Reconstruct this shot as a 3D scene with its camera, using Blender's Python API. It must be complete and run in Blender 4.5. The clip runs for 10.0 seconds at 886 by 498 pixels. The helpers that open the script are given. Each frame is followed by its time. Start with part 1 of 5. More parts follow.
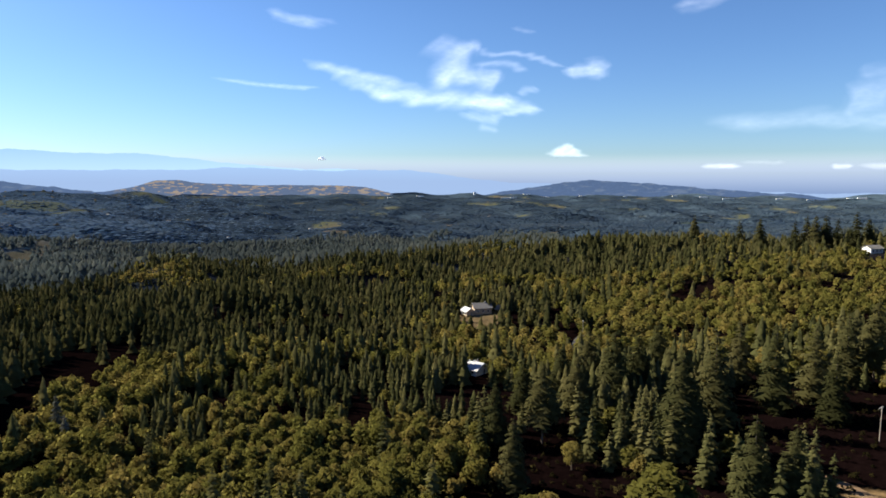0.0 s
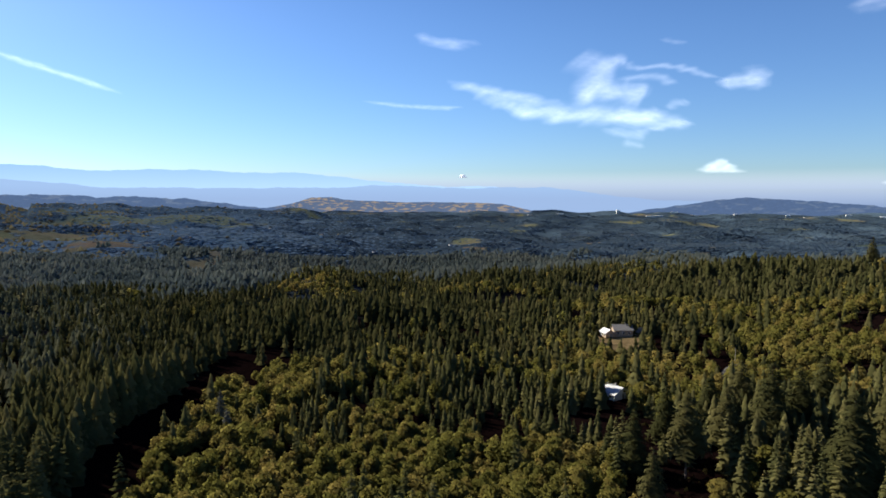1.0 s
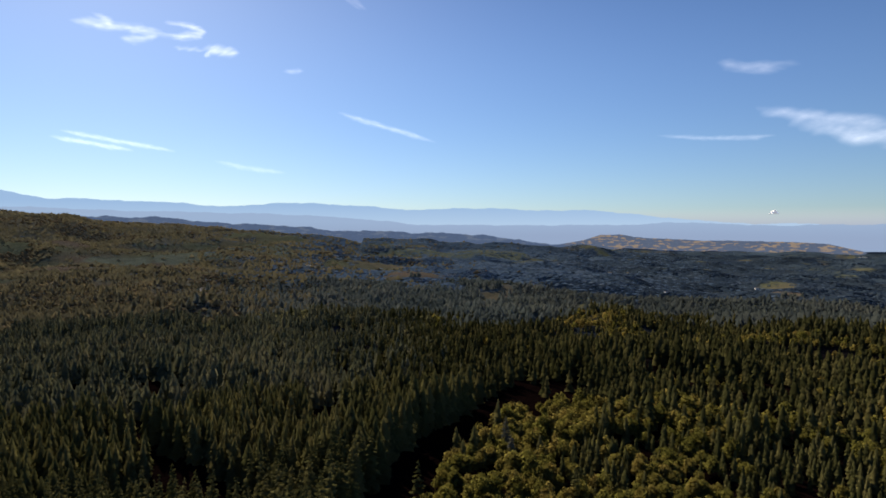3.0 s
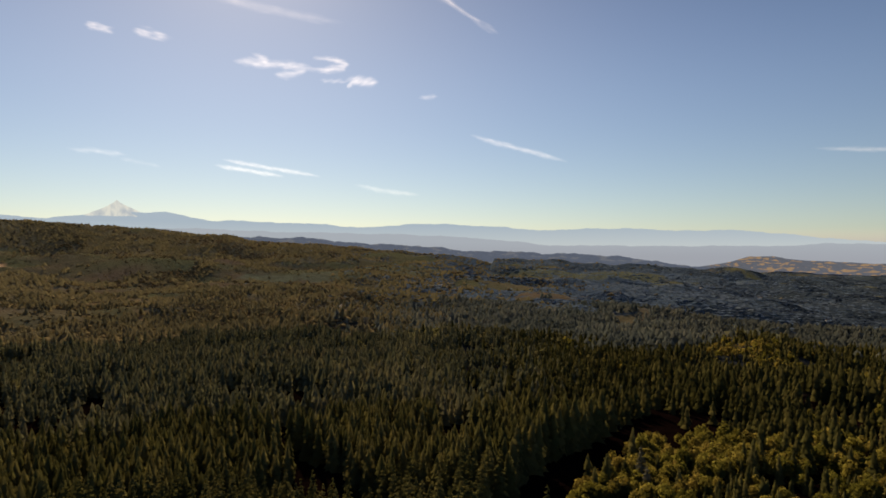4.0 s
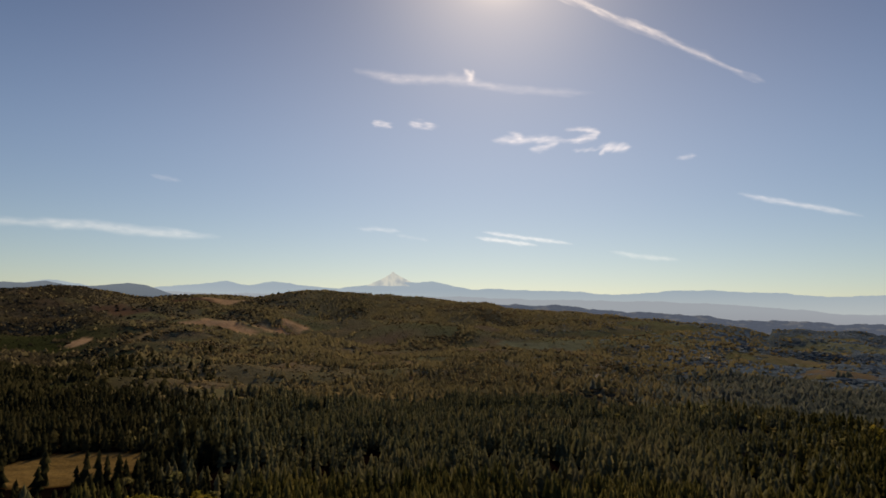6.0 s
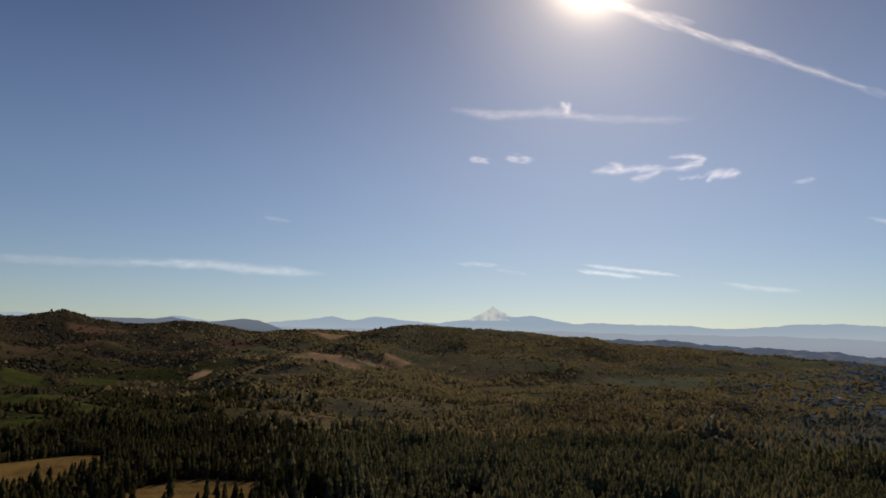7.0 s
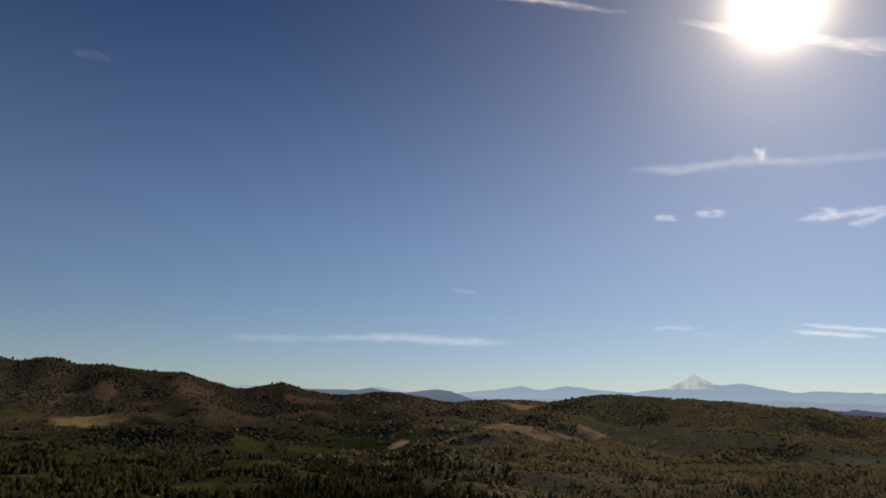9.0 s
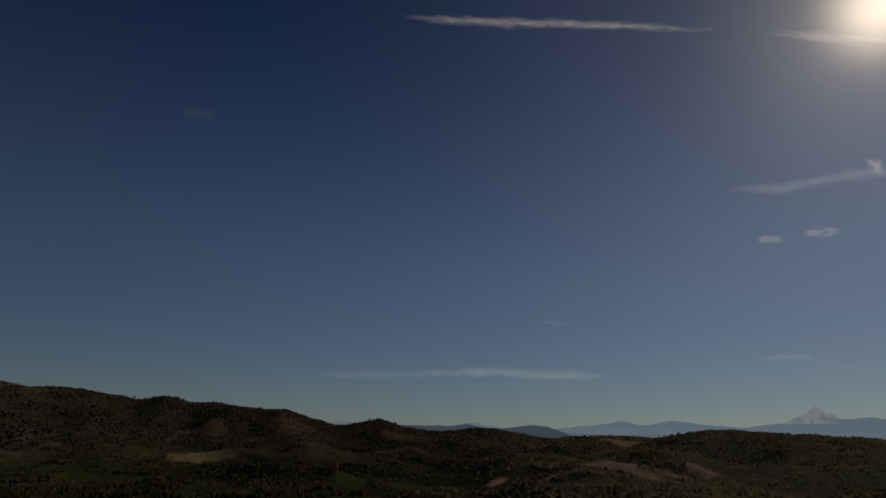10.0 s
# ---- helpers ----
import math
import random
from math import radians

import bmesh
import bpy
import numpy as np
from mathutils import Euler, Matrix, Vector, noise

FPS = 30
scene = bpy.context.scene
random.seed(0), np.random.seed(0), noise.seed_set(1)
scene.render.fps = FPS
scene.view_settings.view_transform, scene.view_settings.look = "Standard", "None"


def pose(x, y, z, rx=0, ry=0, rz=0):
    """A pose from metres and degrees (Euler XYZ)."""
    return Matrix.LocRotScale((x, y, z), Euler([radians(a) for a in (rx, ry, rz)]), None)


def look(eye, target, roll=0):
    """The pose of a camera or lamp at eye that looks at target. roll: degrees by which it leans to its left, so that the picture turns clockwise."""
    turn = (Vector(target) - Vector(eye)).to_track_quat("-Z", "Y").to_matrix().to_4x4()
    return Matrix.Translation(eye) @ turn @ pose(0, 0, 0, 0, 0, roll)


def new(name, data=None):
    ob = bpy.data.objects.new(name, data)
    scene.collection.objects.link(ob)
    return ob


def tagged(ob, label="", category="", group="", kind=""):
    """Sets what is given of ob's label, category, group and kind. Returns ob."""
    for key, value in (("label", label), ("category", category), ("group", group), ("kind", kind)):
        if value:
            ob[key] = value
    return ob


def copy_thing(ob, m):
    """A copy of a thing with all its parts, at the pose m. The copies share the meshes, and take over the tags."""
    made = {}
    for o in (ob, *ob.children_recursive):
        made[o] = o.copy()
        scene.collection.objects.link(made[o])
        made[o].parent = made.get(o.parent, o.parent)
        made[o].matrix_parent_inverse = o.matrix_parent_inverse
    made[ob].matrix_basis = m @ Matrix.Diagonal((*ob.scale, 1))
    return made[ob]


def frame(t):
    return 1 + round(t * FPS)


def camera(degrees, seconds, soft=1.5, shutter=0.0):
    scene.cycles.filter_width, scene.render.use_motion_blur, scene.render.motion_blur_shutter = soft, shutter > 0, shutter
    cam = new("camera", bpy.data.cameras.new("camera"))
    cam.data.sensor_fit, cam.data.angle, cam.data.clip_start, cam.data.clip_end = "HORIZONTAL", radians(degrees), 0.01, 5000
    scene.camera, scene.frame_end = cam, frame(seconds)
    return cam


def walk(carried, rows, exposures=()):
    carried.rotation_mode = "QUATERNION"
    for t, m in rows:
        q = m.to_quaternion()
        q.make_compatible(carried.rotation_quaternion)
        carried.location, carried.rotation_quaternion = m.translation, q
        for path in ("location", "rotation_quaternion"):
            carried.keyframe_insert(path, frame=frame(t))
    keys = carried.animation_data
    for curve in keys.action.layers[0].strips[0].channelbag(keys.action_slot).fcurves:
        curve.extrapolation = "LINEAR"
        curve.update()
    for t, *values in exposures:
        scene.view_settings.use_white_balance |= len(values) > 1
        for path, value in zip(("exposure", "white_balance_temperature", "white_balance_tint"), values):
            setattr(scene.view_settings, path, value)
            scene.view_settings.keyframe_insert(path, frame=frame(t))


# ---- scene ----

# ---------------- camera ----------------
cam = camera(70.7, 10.0, 1.7)
PATH = [
    (0.0, 0.00, 0.00, 75.00, 83.40, 0.00, 0.00),
    (0.5, 0.25, -0.15, 74.90, 84.17, 0.02, 6.54),
    (1.0, 0.50, -0.30, 74.80, 84.98, 0.02, 12.70),
    (1.5, 0.75, -0.45, 74.70, 85.83, 0.00, 19.06),
    (2.0, 1.00, -0.60, 74.60, 86.67, -0.07, 25.84),
    (2.5, 1.25, -0.75, 74.50, 87.51, -0.14, 32.68),
    (2.7, 1.35, -0.81, 74.46, 87.85, -0.17, 35.26),
    (3.8, 1.90, -1.14, 74.24, 89.71, -0.42, 48.02),
    (4.0, 2.00, -1.20, 74.20, 90.14, -0.46, 50.73),
    (4.5, 2.25, -1.35, 74.10, 91.50, -0.61, 57.71),
    (5.0, 2.50, -1.50, 74.00, 93.06, -0.76, 63.50),
    (5.5, 2.75, -1.65, 73.90, 94.54, -0.84, 68.63),
    (6.0, 3.00, -1.80, 73.80, 96.06, -0.91, 73.70),
    (6.2, 3.10, -1.86, 73.76, 96.61, -0.94, 75.72),
    (7.3, 3.65, -2.19, 73.54, 99.95, -1.20, 85.41),
    (7.5, 3.75, -2.25, 73.50, 100.51, -1.24, 87.24),
    (8.0, 4.00, -2.40, 73.40, 101.97, -1.28, 91.68),
    (8.5, 4.25, -2.55, 73.30, 103.44, -1.36, 95.87),
    (9.0, 4.50, -2.70, 73.20, 104.91, -1.40, 99.77),
    (9.5, 4.75, -2.85, 73.10, 106.34, -1.45, 103.89),
    (10.0, 5.00, -3.00, 73.00, 107.79, -1.48, 108.28),
]
EXPOSURES = [(0.0, 1.26, 6400, 10), (1.0, 1.16, 6300, 10), (2.7, 0.84, 6500, 12), (3.8, 0.73, 10000, 16), (4.5, 0.68, 10700, 16.5), (6.0, 0.50, 10700, 16.5),
             (7.5, 0.33, 8900, 16), (9.4, 0.29, 8700, 14.5), (9.7, -0.27, 8700, 13), (10.0, -1.19, 8600, 12.5)]
walk(cam, [(t, pose(x, y, z, rx, ry, rz)) for t, x, y, z, rx, ry, rz in PATH], EXPOSURES)

# ---------------- world and sun ----------------
SUN_AZ, SUN_EL = 68.8, 32.8  # degrees left of +y, above the horizon


def way(az, el):
    a, e = radians(az), radians(el)
    return Vector((-math.sin(a) * math.cos(e), math.cos(a) * math.cos(e), math.sin(e)))


SUN_WAY = way(SUN_AZ, SUN_EL)
world = bpy.data.worlds.new("sky")
scene.world = world
world.use_nodes = True
wn, wl = world.node_tree.nodes, world.node_tree.links
wn.clear()
sky = wn.new("ShaderNodeTexSky")
sky.sky_type, sky.sun_disc = "NISHITA", False
sky.sun_elevation, sky.sun_rotation = radians(SUN_EL), radians(-SUN_AZ)
sky.altitude, sky.air_density, sky.dust_density, sky.ozone_density = 300, 1.0, 0.25, 4.0
bg = wn.new("ShaderNodeBackground")
bg.inputs["Strength"].default_value = 0.050
clear = wn.new("ShaderNodeMix")  # a clear, deep blue autumn sky
clear.data_type, clear.blend_type = "RGBA", "MULTIPLY"
clear.inputs["Factor"].default_value = 1.0
clear.inputs["B"].default_value = (0.79, 0.975, 1.23, 1)
wl.new(sky.outputs[0], clear.inputs["A"])
# the bright disc of sky round the sun
coord = wn.new("ShaderNodeTexCoord")
up = wn.new("ShaderNodeSeparateXYZ")      # the blue deepens towards the zenith
wl.new(coord.outputs["Generated"], up.inputs[0])
deep = wn.new("ShaderNodeMapRange")
deep.interpolation_type = "SMOOTHSTEP"
deep.inputs["From Min"].default_value, deep.inputs["From Max"].default_value = 0.22, 0.70
wl.new(up.outputs["Z"], deep.inputs["Value"])
zenith = wn.new("ShaderNodeMix")
zenith.data_type, zenith.blend_type = "RGBA", "MULTIPLY"
zenith.inputs["B"].default_value = (0.18, 0.37, 0.54, 1)
wl.new(deep.outputs[0], zenith.inputs["Factor"])
wl.new(clear.outputs["Result"], zenith.inputs["A"])
wl.new(zenith.outputs["Result"], bg.inputs["Color"])
dot = wn.new("ShaderNodeVectorMath")
dot.operation = "DOT_PRODUCT"
dot.inputs[1].default_value = SUN_WAY
wl.new(coord.outputs["Generated"], dot.inputs[0])


def glow(power, gain):
    clampd = wn.new("ShaderNodeMath")
    clampd.operation = "MAXIMUM"
    clampd.inputs[1].default_value = 0.0
    wl.new(dot.outputs["Value"], clampd.inputs[0])
    p = wn.new("ShaderNodeMath")
    p.operation = "POWER"
    p.inputs[1].default_value = power
    wl.new(clampd.outputs[0], p.inputs[0])
    m = wn.new("ShaderNodeMath")
    m.operation = "MULTIPLY"
    m.inputs[1].default_value = gain
    wl.new(p.outputs[0], m.inputs[0])
    return m


g1, g2, g3 = glow(850, 1.95), glow(100, 0.26), glow(9, 0.070)
add0 = wn.new("ShaderNodeMath")
wl.new(g2.outputs[0], add0.inputs[0])
wl.new(g3.outputs[0], add0.inputs[1])
add = wn.new("ShaderNodeMath")
wl.new(g1.outputs[0], add.inputs[0])
wl.new(add0.outputs[0], add.inputs[1])
bg2 = wn.new("ShaderNodeBackground")
bg2.inputs["Color"].default_value = (1.0, 0.95, 0.88, 1)
wl.new(add.outputs[0], bg2.inputs["Strength"])
both = wn.new("ShaderNodeAddShader")
wl.new(bg.outputs[0], both.inputs[0])
wl.new(bg2.outputs[0], both.inputs[1])
out = wn.new("ShaderNodeOutputWorld")
wl.new(both.outputs[0], out.inputs[0])

sun = new("sun", bpy.data.lights.new("sun", "SUN"))
sun.data.energy, sun.data.angle, sun.data.color = 5.0, radians(0.55), (1.0, 0.90, 0.72)
sun.matrix_world = look(SUN_WAY * 3000, (0, 0, 0))


# ---------------- materials ----------------
def material(name, rough=0.9):
    m = bpy.data.materials.new(name)
    m.use_nodes = True
    b = m.node_tree.nodes["Principled BSDF"]
    b.inputs["Roughness"].default_value = rough
    b.inputs["Specular IOR Level"].default_value = 0.08
    return m, m.node_tree.nodes, m.node_tree.links, b


def ramp(nodes, *stops):
    r = nodes.new("ShaderNodeValToRGB")
    while len(r.color_ramp.elements) < len(stops):
        r.color_ramp.elements.new(0.5)
    for e, (p, c) in zip(r.color_ramp.elements, stops):
        e.position, e.color = p, (*c, 1)
    return r


def mapped_noise(nodes, links, scale, detail=4, stretch=(1, 1, 1)):
    c = nodes.new("ShaderNodeNewGeometry")
    mp = nodes.new("ShaderNodeMapping")
    mp.inputs["Scale"].default_value = stretch
    n = nodes.new("ShaderNodeTexNoise")
    n.inputs["Scale"].default_value, n.inputs["Detail"].default_value = scale, detail
    links.new(c.outputs["Position"], mp.inputs["Vector"])
    links.new(mp.outputs["Vector"], n.inputs["Vector"])
    return n


def foliage(name, dark, mid, light, per_object, leaf=0.48, blotch=0.55, breadth=0.005, single=0.55):
    """Leaves: a tone for each tree, a second one in patches, and light that comes through."""
    m, n, l, b = material(name, 0.75)
    if per_object:
        src = n.new("ShaderNodeObjectInfo").outputs["Random"]
    else:
        at = n.new("ShaderNodeAttribute")
        at.attribute_name = "tone"
        src = at.outputs["Fac"]
    noise = mapped_noise(n, l, 0.35, 3)
    isl = n.new("ShaderNodeNewGeometry")
    mix = n.new("ShaderNodeMath")
    mix.operation = "MULTIPLY_ADD"
    mix.inputs[1].default_value = single
    l.new(src, mix.inputs[0])
    m2 = n.new("ShaderNodeMath")
    m2.operation = "MULTIPLY"
    m2.inputs[1].default_value = 0.22
    l.new(noise.outputs["Fac"], m2.inputs[0])
    patch = mapped_noise(n, l, 0.022, 2)
    wide = mapped_noise(n, l, breadth, 3)
    both_ = n.new("ShaderNodeMath")
    l.new(patch.outputs["Fac"], both_.inputs[0])
    l.new(wide.outputs["Fac"], both_.inputs[1])
    half = n.new("ShaderNodeMath")
    half.operation = "SUBTRACT"
    half.inputs[1].default_value = 0.5
    l.new(both_.outputs[0], half.inputs[0])
    m4 = n.new("ShaderNodeMath")
    m4.operation = "MULTIPLY_ADD"
    m4.inputs[1].default_value = blotch
    l.new(half.outputs[0], m4.inputs[0])
    l.new(m2.outputs[0], m4.inputs[2])
    m5 = n.new("ShaderNodeMath")
    m5.operation = "SUBTRACT"
    m5.inputs[1].default_value = 0.17 + 0.5 * (blotch - 0.55) + 0.5 * (single - 0.55)
    l.new(m4.outputs[0], m5.inputs[0])
    m3 = n.new("ShaderNodeMath")
    m3.operation = "MULTIPLY_ADD"
    m3.inputs[1].default_value = 0.10
    l.new(isl.outputs["Random Per Island"], m3.inputs[0])
    l.new(m5.outputs[0], m3.inputs[2])
    l.new(m3.outputs[0], mix.inputs[2])
    r = ramp(n, (0.12, dark), (0.5, mid), (0.9, light))
    l.new(mix.outputs[0], r.inputs["Fac"])
    n.remove(b)
    b = n.new("ShaderNodeBsdfDiffuse")
    b.inputs["Roughness"].default_value = 0.6
    l.new(r.outputs["Color"], b.inputs["Color"])
    tr = n.new("ShaderNodeBsdfTranslucent")
    l.new(r.outputs["Color"], tr.inputs["Color"])
    mx = n.new("ShaderNodeMixShader")
    mx.inputs[0].default_value = leaf
    l.new(b.outputs[0], mx.inputs[1])
    l.new(tr.outputs[0], mx.inputs[2])
    l.new(mx.outputs[0], n["Material Output"].inputs["Surface"])
    return m


FIR = ((0.038, 0.041, 0.016), (0.079, 0.080, 0.031), (0.138, 0.124, 0.050))
LEAF = ((0.090, 0.092, 0.022), (0.154, 0.141, 0.036), (0.228, 0.174, 0.054))
# haze mixed into these tones: valley and far bluer, hills and scrub lifted
MIDFIR = ((0.058, 0.066, 0.042), (0.106, 0.114, 0.068), (0.172, 0.160, 0.094))
VALLEY_HAZE = ((0.056, 0.074, 0.074), (0.098, 0.118, 0.112), (0.152, 0.160, 0.138))
FARFIR_HAZE = ((0.034, 0.060, 0.100), (0.056, 0.088, 0.134), (0.090, 0.118, 0.148))
LEAFFAR = ((0.098, 0.106, 0.052), (0.140, 0.142, 0.070), (0.185, 0.168, 0.090))
HILLFIR = ((0.124, 0.118, 0.076), (0.192, 0.178, 0.110), (0.265, 0.228, 0.136))
SCRUB = ((0.150, 0.130, 0.084), (0.222, 0.186, 0.118), (0.300, 0.240, 0.150))
mat_fir_thing = foliage("fir needles", *FIR, True, 0.26)
mat_fir = foliage("fir needles of the woods", *FIR, False, 0.30)
mat_stand = foliage("darker fir needles of the mid stand", *[tuple(0.74 * c for c in f) for f in FIR], False, 0.30)
mat_leaf_thing = foliage("alder and maple leaves", *LEAF, True)
mat_leaf = foliage("leaves of the woods", *LEAF, False)
mat_mid = foliage("conifers of the valley side", *MIDFIR, False, 0.35, 0.8, 0.004, 0.40)
mat_valley = foliage("conifers of the valley", *VALLEY_HAZE, False, 0.5, 0.95, 0.003, 0.26)
# darker copy of the fir tones: the black shade round these trees, as colour
mat_fir_old = foliage("needles of old firs, shade painted in", *[tuple(0.66 * c for c in f) for f in FIR], True, 0.35)
# conifer tone darkened for the shade below the hills
mat_dark = foliage("conifers below the hills, shade painted in", (0.022, 0.024, 0.014), (0.040, 0.042, 0.023), (0.070, 0.066, 0.036), False, 0.4)
# bracken kept about as dark as the painted shade it grows in
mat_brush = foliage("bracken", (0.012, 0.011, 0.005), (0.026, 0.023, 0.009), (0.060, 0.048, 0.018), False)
mat_leaf_far = foliage("broadleaf woods of the valley", *LEAFFAR, False)
mat_hill = foliage("woods of the hills", *HILLFIR, False, 0.5, 0.95, 0.003, 0.26)
mat_scrub = foliage("brown scrub of the slopes", *SCRUB, False, 0.5, 0.95, 0.003, 0.26)
# dark copy of the hill woods: shade of backlit slopes put into the colour
mat_hill_dark = foliage("high hill woods, shade painted in", *((0.034, 0.033, 0.026), (0.057, 0.054, 0.041), (0.094, 0.078, 0.056)), False, 0.4, 0.8, 0.003, 0.26)
# far and valley tones brightened sunward, for the veil of haze
mat_vale = foliage("far woods painted paler for haze", *[tuple(2.15 * c for c in f) for f in FARFIR_HAZE], False, 0.5, 0.95, 0.003, 0.26)
mat_vale_near = foliage("valley conifers painted paler for haze", *[tuple(1.35 * c for c in f) for f in VALLEY_HAZE], False, 0.5, 0.95, 0.003, 0.26)
mat_far = foliage("far woods", *FARFIR_HAZE, False, 0.5, 0.95, 0.003, 0.26)


def plain_noise(name, a, b_, scale, rough=0.9, bump=0.0, metal=0.0, stretch=(1, 1, 1)):
    m, n, l, b = material(name, rough)
    noise = mapped_noise(n, l, scale, 6, stretch)
    r = ramp(n, (0.3, a), (0.7, b_))
    l.new(noise.outputs["Fac"], r.inputs["Fac"])
    l.new(r.outputs["Color"], b.inputs["Base Color"])
    b.inputs["Metallic"].default_value = metal
    if bump:
        bp = n.new("ShaderNodeBump")
        bp.inputs["Strength"].default_value, bp.inputs["Distance"].default_value = bump, 0.1
        l.new(noise.outputs["Fac"], bp.inputs["Height"])
        l.new(bp.outputs[0], b.inputs["Normal"])
    return m


mat_bark = plain_noise("bark", (0.06, 0.045, 0.035), (0.20, 0.16, 0.13), 3.0, 0.95, 0.5, 0, (1, 1, 0.2))
mat_roof_white = plain_noise("pale metal roof", (0.42, 0.43, 0.45), (0.54, 0.55, 0.56), 0.6, 0.5, 0.1, 0.1)
mat_roof_grey = plain_noise("grey roof shingles", (0.15, 0.145, 0.14), (0.24, 0.23, 0.22), 2.5, 0.9, 0.3)
mat_wall_tan = plain_noise("tan timber siding", (0.34, 0.26, 0.18), (0.46, 0.36, 0.26), 1.2, 0.85, 0.2, 0, (1, 1, 6))
mat_wall_white = plain_noise("white painted siding", (0.66, 0.65, 0.62), (0.80, 0.79, 0.76), 1.2, 0.7, 0.1, 0, (1, 1, 6))
mat_glass = plain_noise("dark window glass", (0.02, 0.025, 0.03), (0.04, 0.045, 0.05), 0.5, 0.08)
mat_gravel = plain_noise("gravel", (0.13, 0.085, 0.05), (0.22, 0.15, 0.09), 4.0, 0.95, 0.4)
mat_asphalt = plain_noise("worn asphalt", (0.05, 0.05, 0.05), (0.10, 0.095, 0.09), 1.5, 0.9, 0.2)
mat_pole = plain_noise("weathered pole timber", (0.20, 0.17, 0.14), (0.36, 0.32, 0.28), 2.0, 0.9, 0.3)

# ground: the cover is held in the mesh, grain and blotches are added here
mat_ground, gn, gl, gb = material("soil, grass and stubble", 0.95)
gat = gn.new("ShaderNodeAttribute")
gat.attribute_name = "cover"
gnoise = mapped_noise(gn, gl, 0.045, 8)
gfine = mapped_noise(gn, gl, 0.9, 5)
gmix = gn.new("ShaderNodeMath")
gmix.operation = "MULTIPLY_ADD"
gmix.inputs[1].default_value = 0.9
gl.new(gnoise.outputs["Fac"], gmix.inputs[0])
gl.new(gfine.outputs["Fac"], gmix.inputs[2])
gscale = gn.new("ShaderNodeMapRange")
gscale.inputs["From Min"].default_value, gscale.inputs["From Max"].default_value = 0.55, 1.35
gscale.inputs["To Min"].default_value, gscale.inputs["To Max"].default_value = 0.55, 1.45
gl.new(gmix.outputs[0], gscale.inputs["Value"])
gmul = gn.new("ShaderNodeVectorMath")
gmul.operation = "SCALE"
gl.new(gat.outputs["Color"], gmul.inputs[0])
gl.new(gscale.outputs[0], gmul.inputs["Scale"])
gn.remove(gb)
gb = gn.new("ShaderNodeBsdfDiffuse")
gb.inputs["Roughness"].default_value = 0.8
gl.new(gb.outputs[0], gn["Material Output"].inputs["Surface"])
gl.new(gmul.outputs[0], gb.inputs["Color"])
gbrush = mapped_noise(gn, gl, 0.11, 3)      # tussocks and brush
gbump = gn.new("ShaderNodeBump")
gbump.inputs["Strength"].default_value, gbump.inputs["Distance"].default_value = 0.4, 6.0
gl.new(gbrush.outputs["Fac"], gbump.inputs["Height"])
gl.new(gbump.outputs[0], gb.inputs["Normal"])

# ---------------- the lie of the land ----------------
rng = np.random.default_rng(7)
RADII = np.array([0, 250, 500, 640, 900, 1500, 2300, 3200, 4000, 5200])
AZS = np.array([-120, -60, -32, -10, 15, 40, 65, 88, 115, 135, 165])
HEIGHTS = np.array([
    [0, 6, 14, 10, 5, -20, -30, 30, 40, 0],
    [0, 6, 26, 24, -10, -50, -68, -80, -78, -50],
    [0, 4, 22, 18, -26, -62, -78, -84, -78, -50],
    [0, -1, 0, 4, -40, -66, -80, -84, -78, -50],
    [0, -4, -12, -14, -48, -66, -80, -82, -78, -50],
    [0, -3, -12, -18, -44, -47, -15, 20, -40, -40],
    [0, -2, -8, -15, -30, -25, 20, 88, 40, -60],
    [0, -2, -6, -14, -28, -15, 45, 172, 110, 0],
    [0, -2, -5, -9, -18, -20, 15, 172, 150, 0],
    [0, -2, -2, -7, -15, -15, 25, 286, 260, 100],
    [0, 4, 10, 6, 0, -20, -20, 390, 240, 0]], float)
# knolls, gaps and spurs: bearing, distance, height, half-widths in degrees and metres
KNOLLS = [(128, 2700, 24, 1.6, 220), (121, 2500, 20, 1.5, 250), (111, 2600, 22, 1.6, 220), (104, 2300, 18, 1.8, 200), (124.5, 2650, -18, 1.4, 240), (116, 2600, -16, 1.6, 260),
          (86, 3150, 22, 3.5, 260), (114, 3200, 26, 2.4, 240), (117.6, 3200, -14, 1.6, 260), (108.5, 3200, -24, 2.6, 260),
          (105, 3100, 16, 2.0, 220), (99, 3200, -26, 3.0, 300), (132, 3250, 18, 3.0, 260), (92, 2250, 24, 5.5, 200),
          (78, 2000, 22, 5, 260), (26, 3200, 40, 3, 260), (55, 2050, 22, 5, 200), (123, 2700, 30, 5, 180)]


# lifts and dips along the crest of the hills, every two degrees from 46
CREST = [-40, -5, 4, 4, 8, 15, 9, 13, 6, 10, 7, 19, 43, 31, 37, 42, 32, 20, 24, 8, 11, -20, -23, -27, -13, -16, -14, -30, -21, -20, -17, 5, -7, -9, 12, 5, -9, -5, 18, 7, 7, 2, -29, -17, -56, -44, -14, -16, -12]


def ripple(x, y, size, seed):
    """Smooth uneven waves, about -1 to 1."""
    g = np.random.default_rng(seed)
    v = np.zeros_like(x, dtype=float)
    for k in range(7):
        a, p, s = g.uniform(0, 6.283), g.uniform(0, 6.283), size * g.uniform(0.55, 1.7)
        v += np.sin((x * np.cos(a) + y * np.sin(a)) * 6.283 / s + p + 1.3 * np.sin((x * np.sin(a) - y * np.cos(a)) * 3.9 / s + 2 * p))
    return v / 3.4


def polar(x, y):
    az = np.degrees(np.arctan2(-x, y))
    return np.where(az < -120, az + 360, az), np.hypot(x, y)


